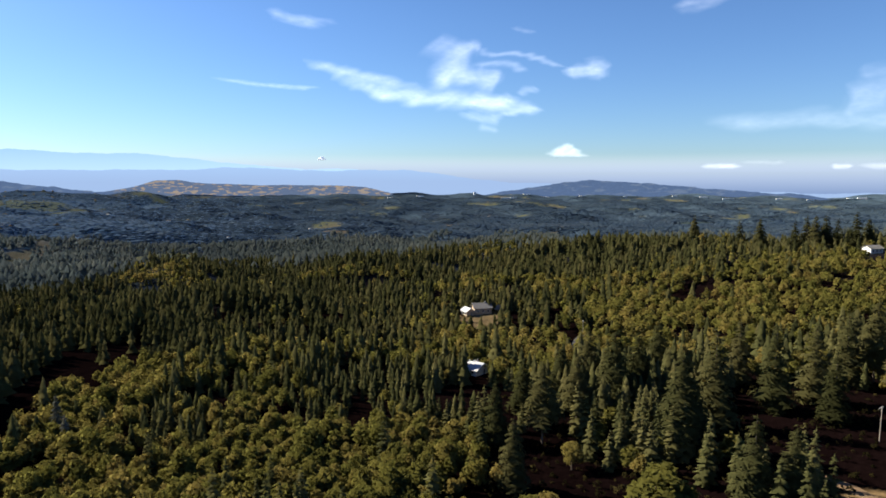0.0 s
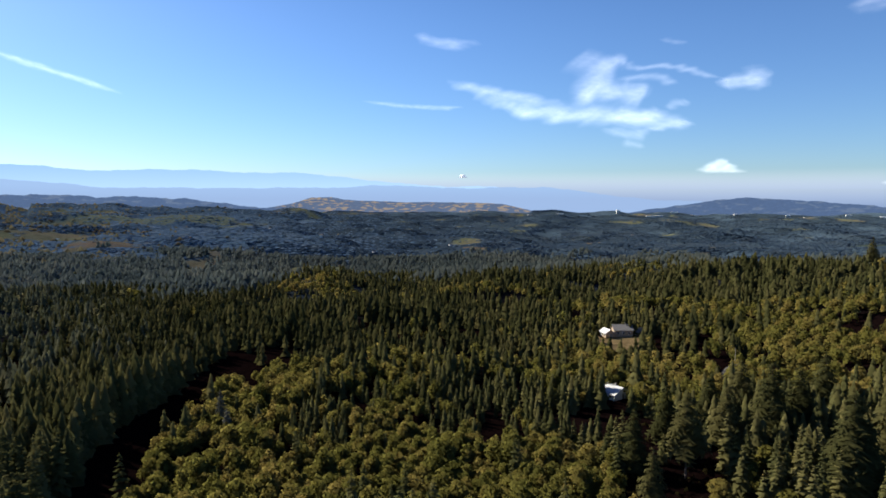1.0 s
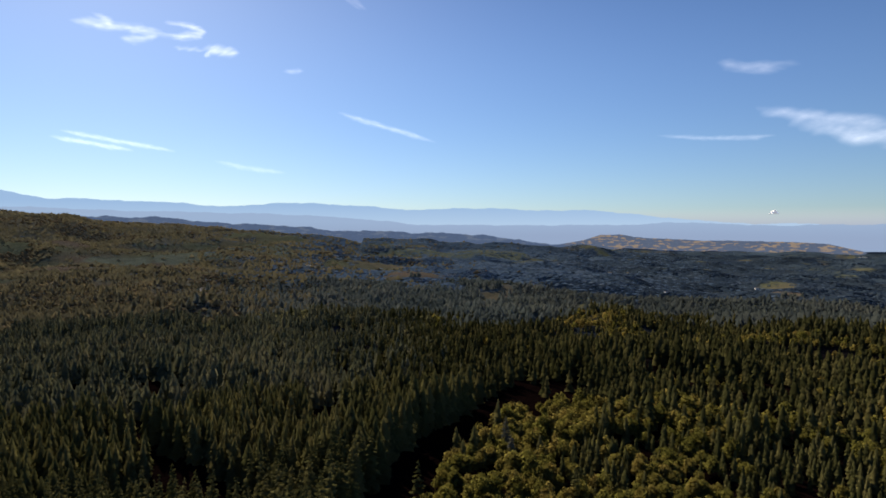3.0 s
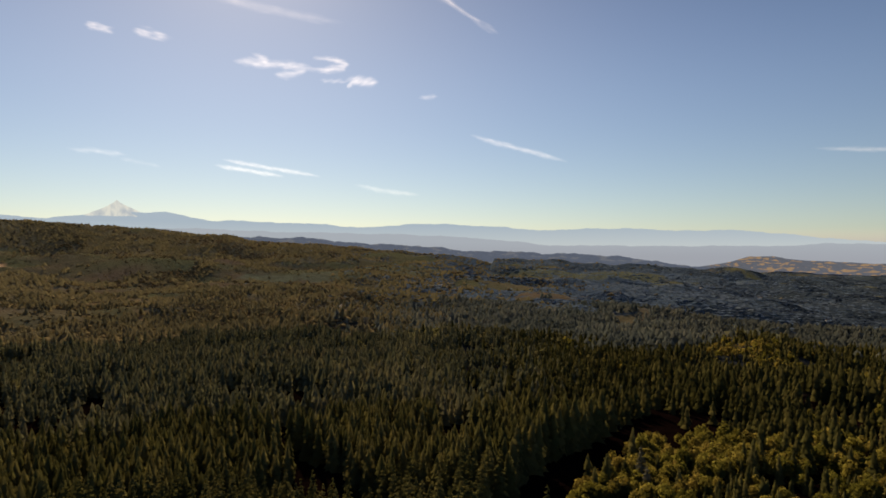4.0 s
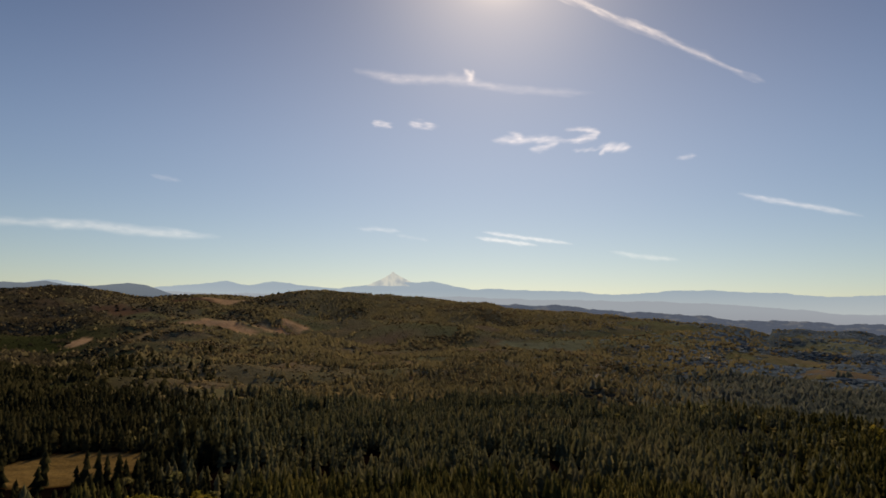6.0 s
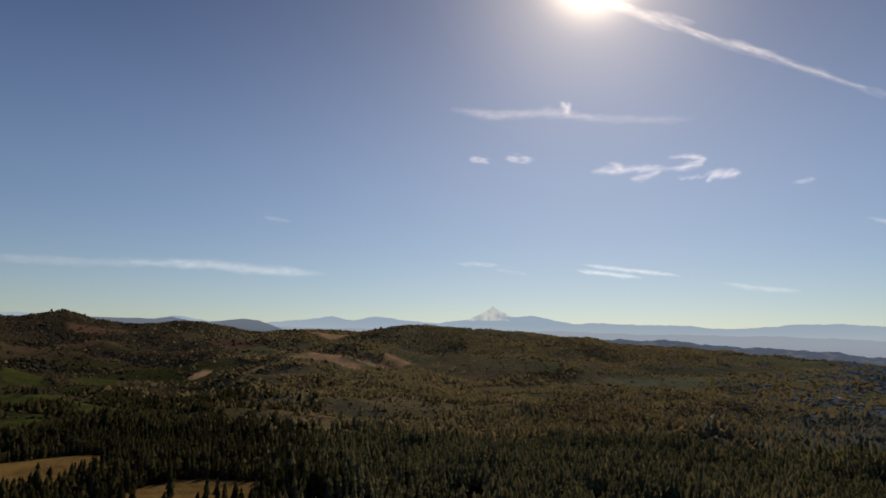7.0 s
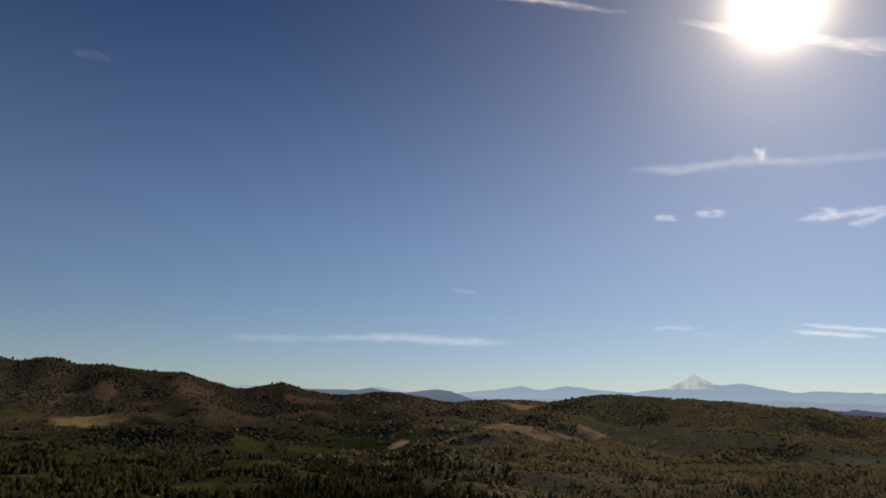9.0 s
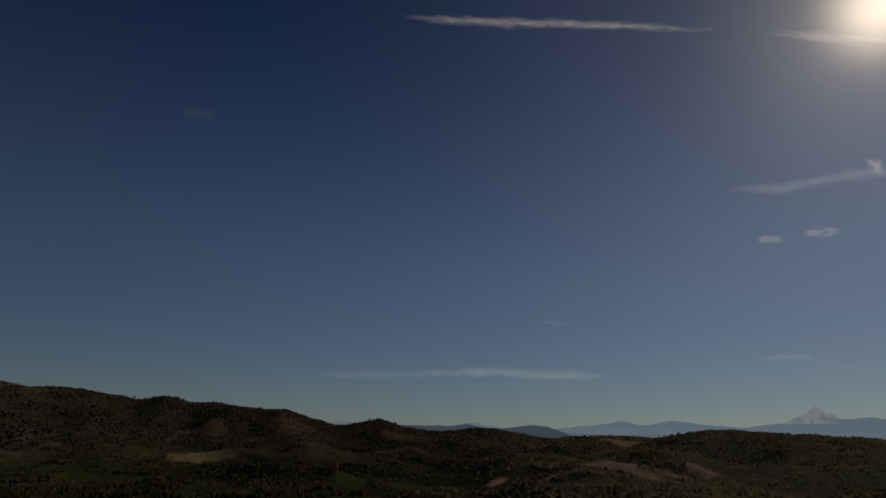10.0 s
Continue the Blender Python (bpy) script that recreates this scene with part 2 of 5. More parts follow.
def land(x, y):
    x, y = np.asarray(x, float), np.asarray(y, float)
    az, r = polar(x, y)
    az = np.clip(az, -120, 240)
    ring = np.array([*AZS, 240])
    grid = np.vstack([HEIGHTS, HEIGHTS[:1]])
    i = np.clip(np.searchsorted(ring, az, side="right") - 1, 0, len(ring) - 2)
    fa = np.clip((az - ring[i]) / (ring[i + 1] - ring[i]), 0, 1)
    fa = fa * fa * (3 - 2 * fa) * 0.5 + fa * 0.5
    j = np.clip(np.searchsorted(RADII, r, side="right") - 1, 0, len(RADII) - 2)
    fr = np.clip((r - RADII[j]) / (RADII[j + 1] - RADII[j]), 0, 1)
    fr = fr * fr * (3 - 2 * fr) * 0.6 + fr * 0.4
    z = (grid[i, j] * (1 - fr) + grid[i, j + 1] * fr) * (1 - fa) + (grid[i + 1, j] * (1 - fr) + grid[i + 1, j + 1] * fr) * fa
    for a, d, h, wa, wr in KNOLLS:
        z = z + h * np.exp(-((az - a) / wa) ** 2 - ((r - d) / wr) ** 2)
    rough = np.clip((r - 150) / 2200, 0, 1)
    z = z + ripple(x, y, 420, 3) * 11 * rough + ripple(x, y, 760, 5) * 15 * np.clip((r - 900) / 500, 0, 1) * np.clip((3300 - r) / 600, 0.5, 1) + ripple(x, y, 150, 4) * (0.5 + 3.5 * rough)
    z = z + 7.0 * ripple(x, y, 210, 8) * np.clip((r - 370) / 160, 0, 1) * np.clip((1900 - r) / 600, 0, 1)
    z = z + np.interp(az, np.arange(46, 143, 2), CREST, 0, CREST[-1]) * np.exp(-((r - 3170) / 420) ** 2)
    # spurs and gullies of the eastern hills
    spur = 0.45 - np.abs(ripple(x, y, 620, 9))
    return z + 34 * spur * np.clip((az - 78) / 14, 0, 1) * np.clip((r - 1250) / 500, 0, 1) * np.clip((2720 - r) / 350, 0, 1)


# ---------------- what grows where ----------------
# bearing, distance, half-widths (degrees, metres), strength; positive: broadleaved, negative: conifers
LEAFY = [(60, 560, 9, 110, 0.9), (47, 640, 12, 70, 0.7), (16, 140, 23, 44, 1.7), (40, 105, 9, 14, 0.7), (12, 265, 20, 30, 1.1), (-6, 255, 9, 70, 1.0), (30, 160, 9, 30, 0.8), (-24, 330, 15, 90, 1.7), (-33, 430, 9, 90, 1.7),
         (-22, 112, 9, 14, 1.8), (-1, 112, 7, 14, 1.6), (57, 400, 4, 30, 2.0), (94.5, 258, 5.5, 30, 2.6), (70, 640, 8, 50, 1.0), (10, 500, 14, 26, 1.2), (-8, 430, 10, 40, 1.0),
         (-20, 150, 14, 50, 0.75), (22, 206, 16, 22, 0.35), (3, 190, 8, 20, 0.2), (-30, 118, 4, 14, -1.2), (55, 260, 26, 160, -0.8), (80, 200, 16, 110, -0.8)]
# clearings, some only to show dark soil where shade lies: bearing, distance, half-widths, depth
OPEN = [(-30, 222, 7, 26, 0.95), (-27, 190, 6, 22, 0.85), (-17, 246, 2.2, 16, 0.9), (-10, 150, 6, 12, 0.75), (-21, 146, 9, 18, 0.92), (-23, 122, 13, 16, 0.98), (-32, 112, 8, 22, 1.0), (-15, 112, 9, 14, 0.9), (-36.5, 156, 3.5, 22, 1.0), (-7, 118, 5, 12, 0.85), (-12, 138, 6, 12, 0.85), (-34, 225, 5, 32, 0.9), (84, 300, 3.5, 14, 0.9), (91, 325, 3, 14, 0.9), (65.4, 330, 4, 12, 0.9), (71.8, 283, 2, 12, 0.9), (28, 500, 2, 14, 0.9), (34, 437, 2, 14, 0.9), (66, 226, 5, 14, 0.95), (26.6, 296, 3, 16, 0.9),
        (15.6, 359, 2.5, 12, 0.9), (21, 417, 3, 12, 0.8), (8, 411, 2, 12, 0.8), (2.6, 476, 2, 14, 0.8), (30, 277, 3, 14, 0.9), (52, 194, 5, 8, 0.7), (20.4, 387, 2, 14, 0.9),
        (-31, 190, 6, 26, 0.9), (-10, 178, 4, 20, 0.85), (104, 360, 5.4, 30, 1.0), (117, 455, 6.6, 64, 1.0), (-36, 172, 4.2, 30, 1.0), (-9, 160, 5, 15, 0.85), (-2.9, 230, 1.6, 14, 0.95),
        (-3.4, 332, 2.5, 27, 1.0), (-3.6, 318, 1.8, 12, 0.9), (-12.3, 286, 0.9, 34, 0.95), (65, 262, 3.2, 17, 0.9), (35.5, 420, 2.4, 24, 0.8), (-5, 135, 6, 10, 0.8), (-34.7, 482, 1.5, 30, 1.0), 
        (30, 330, 5, 10, 0.7), (15, 205, 3, 9, 0.5), (58, 145, 12, 9, 0.6)]


def blobs(az, r, table):
    v = np.zeros_like(r)
    for a, d, wa, wr, s in table:
        v = v + s * np.exp(-(((az - a) / wa) ** 2 + ((r - d) / wr) ** 2) ** 2)
    return v


EDGE = [-78, -107, -117, -128, -136, -142, -149, -160]     # x of the forest ride at those y


def track_edge(y):
    return np.interp(y, [60, 110, 125, 145, 168, 200, 228, 262], EDGE)


def leafiness(x, y):
    az, r = polar(x, y)
    v = -0.8 + blobs(az, r, LEAFY) + 0.55 * ripple(x, y, 90, 11) + 0.3 * ripple(x, y, 35, 12) + 0.55 * ripple(x, y, 210, 13) * np.clip((r - 330) / 150, 0, 1)
    plantation = (x < track_edge(y)) & (y < 330) & (az < 92)
    v = np.where(plantation, v - 1.1, v)
    v = v + 2.0 * np.exp(-((x - track_edge(y) - 23) / 24) ** 4) * (y > 60) * (y < 250)
    return v


def stands(x, y):
    """Above 0: closed woods; below: scrub, young growth and rough pasture, mostly on the far hills."""
    az, r = polar(x, y)
    v = 0.95 + 0.75 * ripple(x, y, 620, 31) + 0.6 * ripple(x, y, 210, 32) + 0.35 * ripple(x, y, 85, 33)
    hills = np.clip((az - 50) / 16, 0, 1) * np.clip((r - 560) / 300, 0, 1)
    slopes = np.clip((az - 36) / 12, 0, 1) * np.clip((r - 1400) / 500, 0, 1)
    valley = np.clip((r - 950) / 300, 0, 1) * np.clip((50 - az) / 15, 0, 1)
    tops = np.clip((az - 54) / 6, 0, 1) * np.clip((r - 2330) / 250, 0, 1)
    glades = np.clip((az - 90) / 6, 0, 1) * np.exp(-((r - 950) / 420) ** 4)
    low = np.clip((az - 88) / 8, 0, 1) * np.clip((2000 - r) / 400, 0, 1) * np.clip((r - 480) / 150, 0, 1)
    hedges = np.exp(-(ripple(x, y, 330, 35) / 0.16) ** 2) * low     # rows of trees between the meadows
    return v + 1.9 * hedges + 1.25 * tops - 0.75 * glades - 0.70 * hills - 0.75 * slopes - 0.10 * valley


def openness(x, y):
    az, r = polar(x, y)
    v = blobs(az, r, OPEN)
    v = np.maximum(v, np.clip(-stands(x, y) * 4, 0, 0.88) * np.clip((r - 480) / 200, 0, 1))
    # holes thinned into the wood, standing in for dark gaps of shade
    gaps = np.clip((ripple(x, y, 42, 71) + 0.6 * ripple(x, y, 110, 72) - np.where(x < track_edge(y), 0.50, 0.64)) * 4, 0, 0.9) * (r < 640) * np.where((az > 8) & (az < 43) & (r < 180) & (x > track_edge(y)), 0, 1)
    v = np.maximum(v, gaps)
    lane = np.exp(-((x - track_edge(y)) / 10.5) ** 4) * (y > 60) * (y < 262) * (x < 0)
    return np.maximum(v, lane)


# far meadows, cut blocks and stubble: bearing, distance, half-widths, colour
TAN, MEADOW, CUT, BARE = (0.145, 0.102, 0.046), (0.050, 0.064, 0.024), (0.150, 0.168, 0.118), (0.120, 0.078, 0.058)
STUBBLE, HAY = (0.300, 0.215, 0.125), (0.420, 0.285, 0.185)
FIELDS = [(104, 360, 5.4, 31, TAN), (117, 460, 6.6, 60, TAN),
          (93.2, 1900, 3.4, 90, HAY), (89.0, 2020, 1.6, 60, HAY), (86.6, 2120, 1.4, 50, HAY), (93.5, 2930, 1.8, 60, HAY), (103.7, 1726, 0.8, 40, HAY),
          (133.6, 2360, 1.4, 50, MEADOW), (128.5, 2340, 2.4, 50, (0.235, 0.185, 0.105)), (129, 1180, 5.5, 60, MEADOW), (132, 940, 4.5, 26, MEADOW), (125.5, 840, 6, 34, MEADOW), (115, 1120, 4.5, 150, MEADOW), (109, 1690, 4.5, 50, MEADOW),
          (116.5, 1640, 1.6, 60, MEADOW), (118, 780, 5, 34, MEADOW), (111, 920, 2.5, 60, MEADOW), (60.7, 1860, 3.4, 70, CUT), (54, 2090, 4.5, 110, CUT), (41, 2380, 5, 120, CUT), (66.3, 1810, 2.2, 60, CUT), (34, 2500, 3, 120, CUT),
          (60.5, 1090, 2.2, 15, STUBBLE), (64.6, 1100, 1.5, 14, STUBBLE), (53, 1142, 2.6, 16, MEADOW), (42, 990, 2.0, 12, MEADOW), (58, 1070, 2.0, 16, MEADOW), (68.8, 640, 1.5, 16, STUBBLE), (61.9, 706, 1.3, 13, STUBBLE),
          (128.6, 2700, 1.5, 70, BARE), (121.6, 2880, 1.8, 120, BARE), (122.5, 2630, 2.0, 45, BARE), (111.5, 2860, 2.4, 110, BARE), (112.4, 2556, 2.2, 50, BARE), (95.5, 2910, 2.0, 70, BARE), (101, 2600, 2.0, 90, BARE),
          (27.2, 1021, 1.8, 18, MEADOW), (17.4, 908, 2.2, 14, MEADOW), (30.8, 1149, 2.0, 14, STUBBLE), (-24, 2300, 3, 60, MEADOW), (-30, 2700, 3, 80, MEADOW), (24, 640, 2, 16, MEADOW), (-37.0, 152, 3.6, 17, (0.17, 0.115, 0.058)), (-3.4, 336, 2.0, 16, (0.15, 0.110, 0.058)), (-1.6, 340, 0.8, 10, (0.17, 0.12, 0.06))]
# cart tracks over the hills: bearings and distances, half-width in metres
TRACKS = [([(87.1, 2136), (83.1, 1770), (79.0, 1211), (72.8, 812)], 9.0), ([(83.6, 1700), (80.6, 1500), (78.3, 1330), (75.0, 1120)], 6.0), ([(96, 1840), (100, 1700), (104, 1660)], 6.0)]
# near-black soil: the shade under the trees is painted in
SHADE_SOIL, HAZE_FLOOR = np.array((0.005, 0.0027, 0.0027)), np.array((0.050, 0.074, 0.096))


def on_tracks(x, y):
    v = np.zeros_like(x)
    for line, half in TRACKS:
        P = [(-r * math.sin(radians(a)), r * math.cos(radians(a))) for a, r in line]
        for (ax, ay), (bx, by) in zip(P, P[1:]):
            dx, dy = bx - ax, by - ay
            k = np.clip(((x - ax) * dx + (y - ay) * dy) / (dx * dx + dy * dy), 0, 1)
            bend = 26 * np.sin(k * 3.14159) * np.sin(k * 9 + ax)
            q = np.hypot(x - ax - k * dx + bend * dy / 500, y - ay - k * dy - bend * dx / 500)
            v = np.maximum(v, np.clip(1.6 - q / half, 0, 1) * np.clip(0.75 + 0.7 * ripple(x, y, 150, 47), 0, 1))
    return v


def field_masks(x, y):
    az, r = polar(x, y)
    wob_a, wob_r = 0.8 * ripple(x, y, 260, 21), 0.12 * ripple(x, y, 180, 22)
    for a, d, wa, wr, col in FIELDS:
        far = min(1.0, d / 1000)
        q = ((az - a) / wa + wob_a * far * 0.35) ** 2 + ((r - d) / wr + wob_r * 3 * far) ** 2
        yield q, col


def cover(x, y):
    az, r = polar(x, y)
    # haze painted into the floor: blue at first, brighter towards the sun
    east = np.clip((az - 50) / 14, 0, 1)[:, None]
    floor_ = HAZE_FLOOR * (1 + 0.6 * np.clip((az - 15) / 20, 0, 1))[:, None] * (1 - east) + np.array((0.165, 0.150, 0.100)) * east
    # beyond bearing 95 floor and scrub are darkened to match the shade-toned woods
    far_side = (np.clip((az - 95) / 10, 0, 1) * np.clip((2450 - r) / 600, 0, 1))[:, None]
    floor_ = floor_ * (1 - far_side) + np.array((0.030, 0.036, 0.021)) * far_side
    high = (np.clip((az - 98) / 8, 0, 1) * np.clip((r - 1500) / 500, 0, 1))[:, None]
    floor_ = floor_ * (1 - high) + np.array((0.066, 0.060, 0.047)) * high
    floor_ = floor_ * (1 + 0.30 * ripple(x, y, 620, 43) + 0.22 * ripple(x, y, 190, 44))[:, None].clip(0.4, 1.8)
    c = SHADE_SOIL + (floor_ - SHADE_SOIL) * np.clip((r - 400) / 700, 0, 1)[:, None]
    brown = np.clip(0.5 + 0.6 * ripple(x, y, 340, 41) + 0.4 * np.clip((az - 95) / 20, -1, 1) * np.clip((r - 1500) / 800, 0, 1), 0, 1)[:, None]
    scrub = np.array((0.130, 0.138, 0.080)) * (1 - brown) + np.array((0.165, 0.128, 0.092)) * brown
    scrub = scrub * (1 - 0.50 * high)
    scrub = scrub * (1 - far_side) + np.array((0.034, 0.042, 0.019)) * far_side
    k = np.clip(0.25 - stands(x, y) * 3, 0, 1)[:, None] * np.clip((r - 420) / 200, 0, 1)[:, None]
    c = c * (1 - k) + scrub * k
    for q, col in field_masks(x, y):
        k = np.clip((1.25 - q) * 4, 0, 1)[:, None]
        c = c * (1 - k) + np.array(col) * k
    k = on_tracks(x, y)[:, None]
    return c * (1 - k) + np.array(STUBBLE) * k


def in_field(x, y):
    v = on_tracks(x, y)
    for q, col in field_masks(x, y):
        v = np.maximum(v, np.clip((1.3 - q) * 4, 0, 1) * (0.55 if col is CUT else 0.8 if col is BARE else 1.0))
    return v


# ---------------- mesh helpers ----------------
def mesh_from(name, verts, tris, mat, tone=None, smooth=False, normals=None):
    me = bpy.data.meshes.new(name)
    verts, tris = np.asarray(verts, np.float32), np.asarray(tris, np.int32)
    me.vertices.add(len(verts))
    me.vertices.foreach_set("co", verts.ravel())
    k = tris.shape[1]
    me.loops.add(tris.size)
    me.loops.foreach_set("vertex_index", tris.ravel())
    me.polygons.add(len(tris))
    me.polygons.foreach_set("loop_start", np.arange(0, tris.size, k, dtype=np.int32))
    me.polygons.foreach_set("use_smooth", np.full(len(tris), smooth))
    me.update(calc_edges=True)
    if normals is not None:
        me.polygons.foreach_set("use_smooth", np.full(len(tris), True))
        me.normals_split_custom_set_from_vertices(normals)
    if tone is not None:
        me.attributes.new("tone", "FLOAT", "POINT").data.foreach_set("value", np.asarray(tone, np.float32))
    if mat:
        me.materials.append(mat)
    return me


def part(name, bm, mat, parent, label=""):
    me = bpy.data.meshes.new(name)
    bm.to_mesh(me)
    bm.free()
    me.materials.append(mat)
    ob = new(name, me)
    ob.parent = parent
    return tagged(ob, label)


def box(size, at, turn=0.0, bevel=0.0):
    bm = bmesh.new()
    bmesh.ops.create_cube(bm, size=1, matrix=Matrix.Translation(at) @ Matrix.Rotation(turn, 4, "Z") @ Matrix.Diagonal((*size, 1)))
    if bevel:
        bmesh.ops.bevel(bm, geom=bm.edges[:], offset=bevel, segments=1, affect="EDGES")
    return bm


# ---------------- ground ----------------
def build_ground():
    az = np.concatenate([np.arange(-60, -44, 1.0), np.arange(-44, 146, 0.3), np.arange(146, 300, 5.0)])
    r = np.concatenate([np.array([0.02]), np.linspace(6, 120, 14)[:-1], np.geomspace(120, 4960, 240)])
    A, Rr = np.meshgrid(np.radians(az), r, indexing="ij")
    x, y = (-Rr * np.sin(A)).ravel(), (Rr * np.cos(A)).ravel()
    z = land(x, y)
    n, m = len(az), len(r)
    i, j = np.meshgrid(np.arange(n), np.arange(m - 1), indexing="ij")
    i2 = (i + 1) % n
    quads = np.stack([i * m + j, i * m + j + 1, i2 * m + j + 1, i2 * m + j], -1).reshape(-1, 4)[:, ::-1]
    me = mesh_from("ground", np.stack([x, y, z], 1), quads, mat_ground, smooth=True)
    col = np.ones((len(x), 4), np.float32)
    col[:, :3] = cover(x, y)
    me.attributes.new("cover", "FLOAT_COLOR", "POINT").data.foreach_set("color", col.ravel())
    ob = new("ground", me)
    return tagged(ob, "rolling forest soil with shade painted in, meadows and stubble fields", "ground", kind="structure")


build_ground()

# ---------------- tree shapes ----------------
def fir_shape(seed, height, radius, whorls, boughs, fine, clear=None):
    """Boughs in whorls on a tapering stem: drooping fronds, ridged along the middle."""
    g = np.random.default_rng(seed)
    V, F = [], []
    bare = clear or g.uniform(0.10, 0.20)
    for k in range(whorls):
        u = (k + g.uniform(-0.3, 0.3)) / whorls
        u = min(max(u, 0), 0.985)
        z = height * (bare + (1 - bare) * u)
        spread = radius * (1 - u) ** 0.72 * (0.72 + 0.28 * min(1, u * 6)) + 0.12
        n = max(4, int(round(boughs * (1 - 0.35 * u))))
        a0 = g.uniform(0, 6.283)
        for b in range(n):
            a = a0 + 6.283 * (b + g.uniform(-0.3, 0.3)) / n
            z = height * min(0.985, bare + (1 - bare) * (u + g.uniform(-0.6, 0.6) / whorls))
            L = spread * g.uniform(0.72, 1.15)
            droop = -L * g.uniform(0.35, 0.75) + L * 0.45 * u
            w = L * g.uniform(0.20, 0.30) + 0.12
            d, s = np.array((np.cos(a), np.sin(a), 0)), np.array((-np.sin(a), np.cos(a), 0))
            up = np.array((0, 0, 1.0))
            base = up * (z + 0.2)
            mid = d * L * 0.55 + up * (z + droop * 0.35)
            tip = d * L + up * (z + droop)
            o = len(V)
            if fine is None:
                low = d * L * 0.9 + up * (z + droop * 1.1 - 0.12 * height / whorls)
                V += [base + up * 0.5 * height / whorls, low + s * w * 1.35, low - s * w * 1.35]
                F += [(o, o + 1, o + 2)]
            elif fine:
                bend = up * (-0.16 * L)
                at = [base * (1 - q) + (d * L + up * (z + droop)) * q - bend * 4 * q * (1 - q) * 0.5 for q in (0.08, 0.36, 0.62, 0.84, 1.0)]
                for k2 in range(4):
                    reach = (w * 1.9 + 0.1) * (0.75, 1.0, 0.85, 0.55)[k2]
                    for side in (1, -1):
                        o = len(V)
                        out_ = at[k2] * 0.35 + at[k2 + 1] * 0.65 + d * L * g.uniform(0.02, 0.14) + s * side * reach * g.uniform(0.75, 1.25) - up * reach * g.uniform(0.15, 0.5)
                        V += [at[k2], at[k2 + 1], out_]
                        F += [(o, o + 1, o + 2)]
            else:
                V += [base, mid + s * w * 1.2 - up * 0.3 * w, mid - s * w * 1.2 - up * 0.3 * w, tip]
                F += [(o, o + 1, o + 3), (o, o + 3, o + 2)]
    o = len(V)
    V += [np.array((0, 0, height * 1.0)), np.array((0.16, 0, height * 0.93)), np.array((-0.1, 0.13, height * 0.93)), np.array((-0.1, -0.13, height * 0.93))]
    F += [(o, o + 1, o + 2), (o, o + 2, o + 3), (o, o + 3, o + 1)]
    return np.array(V), np.array(F)


def spray_shape(seed, height, radius, sprays, size):
    """A conifer some way off: a cone of small drooping sprays, thicker in whorls."""
    g = np.random.default_rng(seed)
    u = 1 - np.sqrt(g.uniform(0.004, 1, sprays))
    a = 2.4 * np.arange(sprays) + g.uniform(-0.5, 0.5, sprays)
    z = height * (0.12 + 0.88 * u)
    full = radius * (1 - u) ** 0.85 * (1 + 0.16 * np.sin(u * 38 + seed)) + 0.15
    rad = full * g.uniform(0.55, 1.08, sprays)
    d = np.stack([np.cos(a), np.sin(a), np.zeros(sprays)], 1)
    t = np.stack([-np.sin(a), np.cos(a), np.zeros(sprays)], 1)
    up = np.array((0, 0, 1.0))
    k = (size * g.uniform(0.7, 1.25, sprays) * (0.35 + 0.65 * np.minimum(1, full / radius * 1.6)))[:, None]
    p = d * rad[:, None] + z[:, None] * up
    lean = g.normal(0, 0.35, (sprays, 1))
    V = np.stack([p - d * k * 0.9 + up * k * g.uniform(0.5, 1.1, (sprays, 1)), p + t * k + d * k * (0.3 + lean) - up * k * 0.6, p - t * k + d * k * (0.3 - lean) - up * k * 0.6], 1)
    return V.reshape(-1, 3), np.arange(3 * sprays).reshape(-1, 3)


def tier_shape(seed, height, radius, tiers, teeth):
    """A conifer some way off: ragged drooping skirts one above the other."""
    g = np.random.default_rng(seed)
    V, F = [], []
    for k in range(tiers):
        u0 = k / tiers
        top = height * (0.10 + 0.90 * min(1, (k + (1.9 if tiers > 3 else 1.6)) / tiers)) if k < tiers - 1 else height
        low = height * (0.10 + 0.90 * u0) - 0.04 * height
        rad = radius * (1 - u0) ** 0.66 * g.uniform(0.86, 1.14) + 0.12
        ox, oy = g.normal(0, 0.06 * radius * (1 - u0), 2)
        o = len(V)
        V.append((ox * 0.3, oy * 0.3, top))
        turn = g.uniform(0, 6.283)
        for b in range(teeth):
            a = turn + 6.283 * (b + g.uniform(-0.3, 0.3)) / teeth
            q = rad * (g.uniform(0.85, 1.22) if b % 2 or tiers == 1 else g.uniform(0.55, 0.85))
            V.append((ox + np.cos(a) * q, oy + np.sin(a) * q, low + (0 if b % 2 else 0.12 * height / tiers) + g.normal(0, 0.02 * height)))
        F += [(o, o + 1 + b, o + 1 + (b + 1) % teeth) for b in range(teeth)]
    return np.array(V), np.array(F)


def clad(seed, height, radius, tiers, teeth, sprays, size):
    """Ragged skirts with loose sprays over them."""
    v, f = tier_shape(seed, height * 0.97, radius * 0.9, tiers, teeth)
    v2, f2 = spray_shape(seed + 50, height, radius * 1.05, sprays, size)
    return np.concatenate([v, v2]), np.concatenate([f, f2 + len(v)])


def ball(sub):
    bm = bmesh.new()
    bmesh.ops.create_icosphere(bm, subdivisions=sub, radius=1)
    v = np.array([p.co[:] for p in bm.verts])
    f = np.array([[p.index for p in q.verts] for q in bm.faces])
    bm.free()
    return v, f


BALL2 = ball(2)
BALL_LOW = (np.array([(0, 0, 1.0), *[(math.cos(1.257 * k), math.sin(1.257 * k), -0.5) for k in range(5)]]), np.array([(0, 1 + k, 1 + (k + 1) % 5) for k in range(5)]))


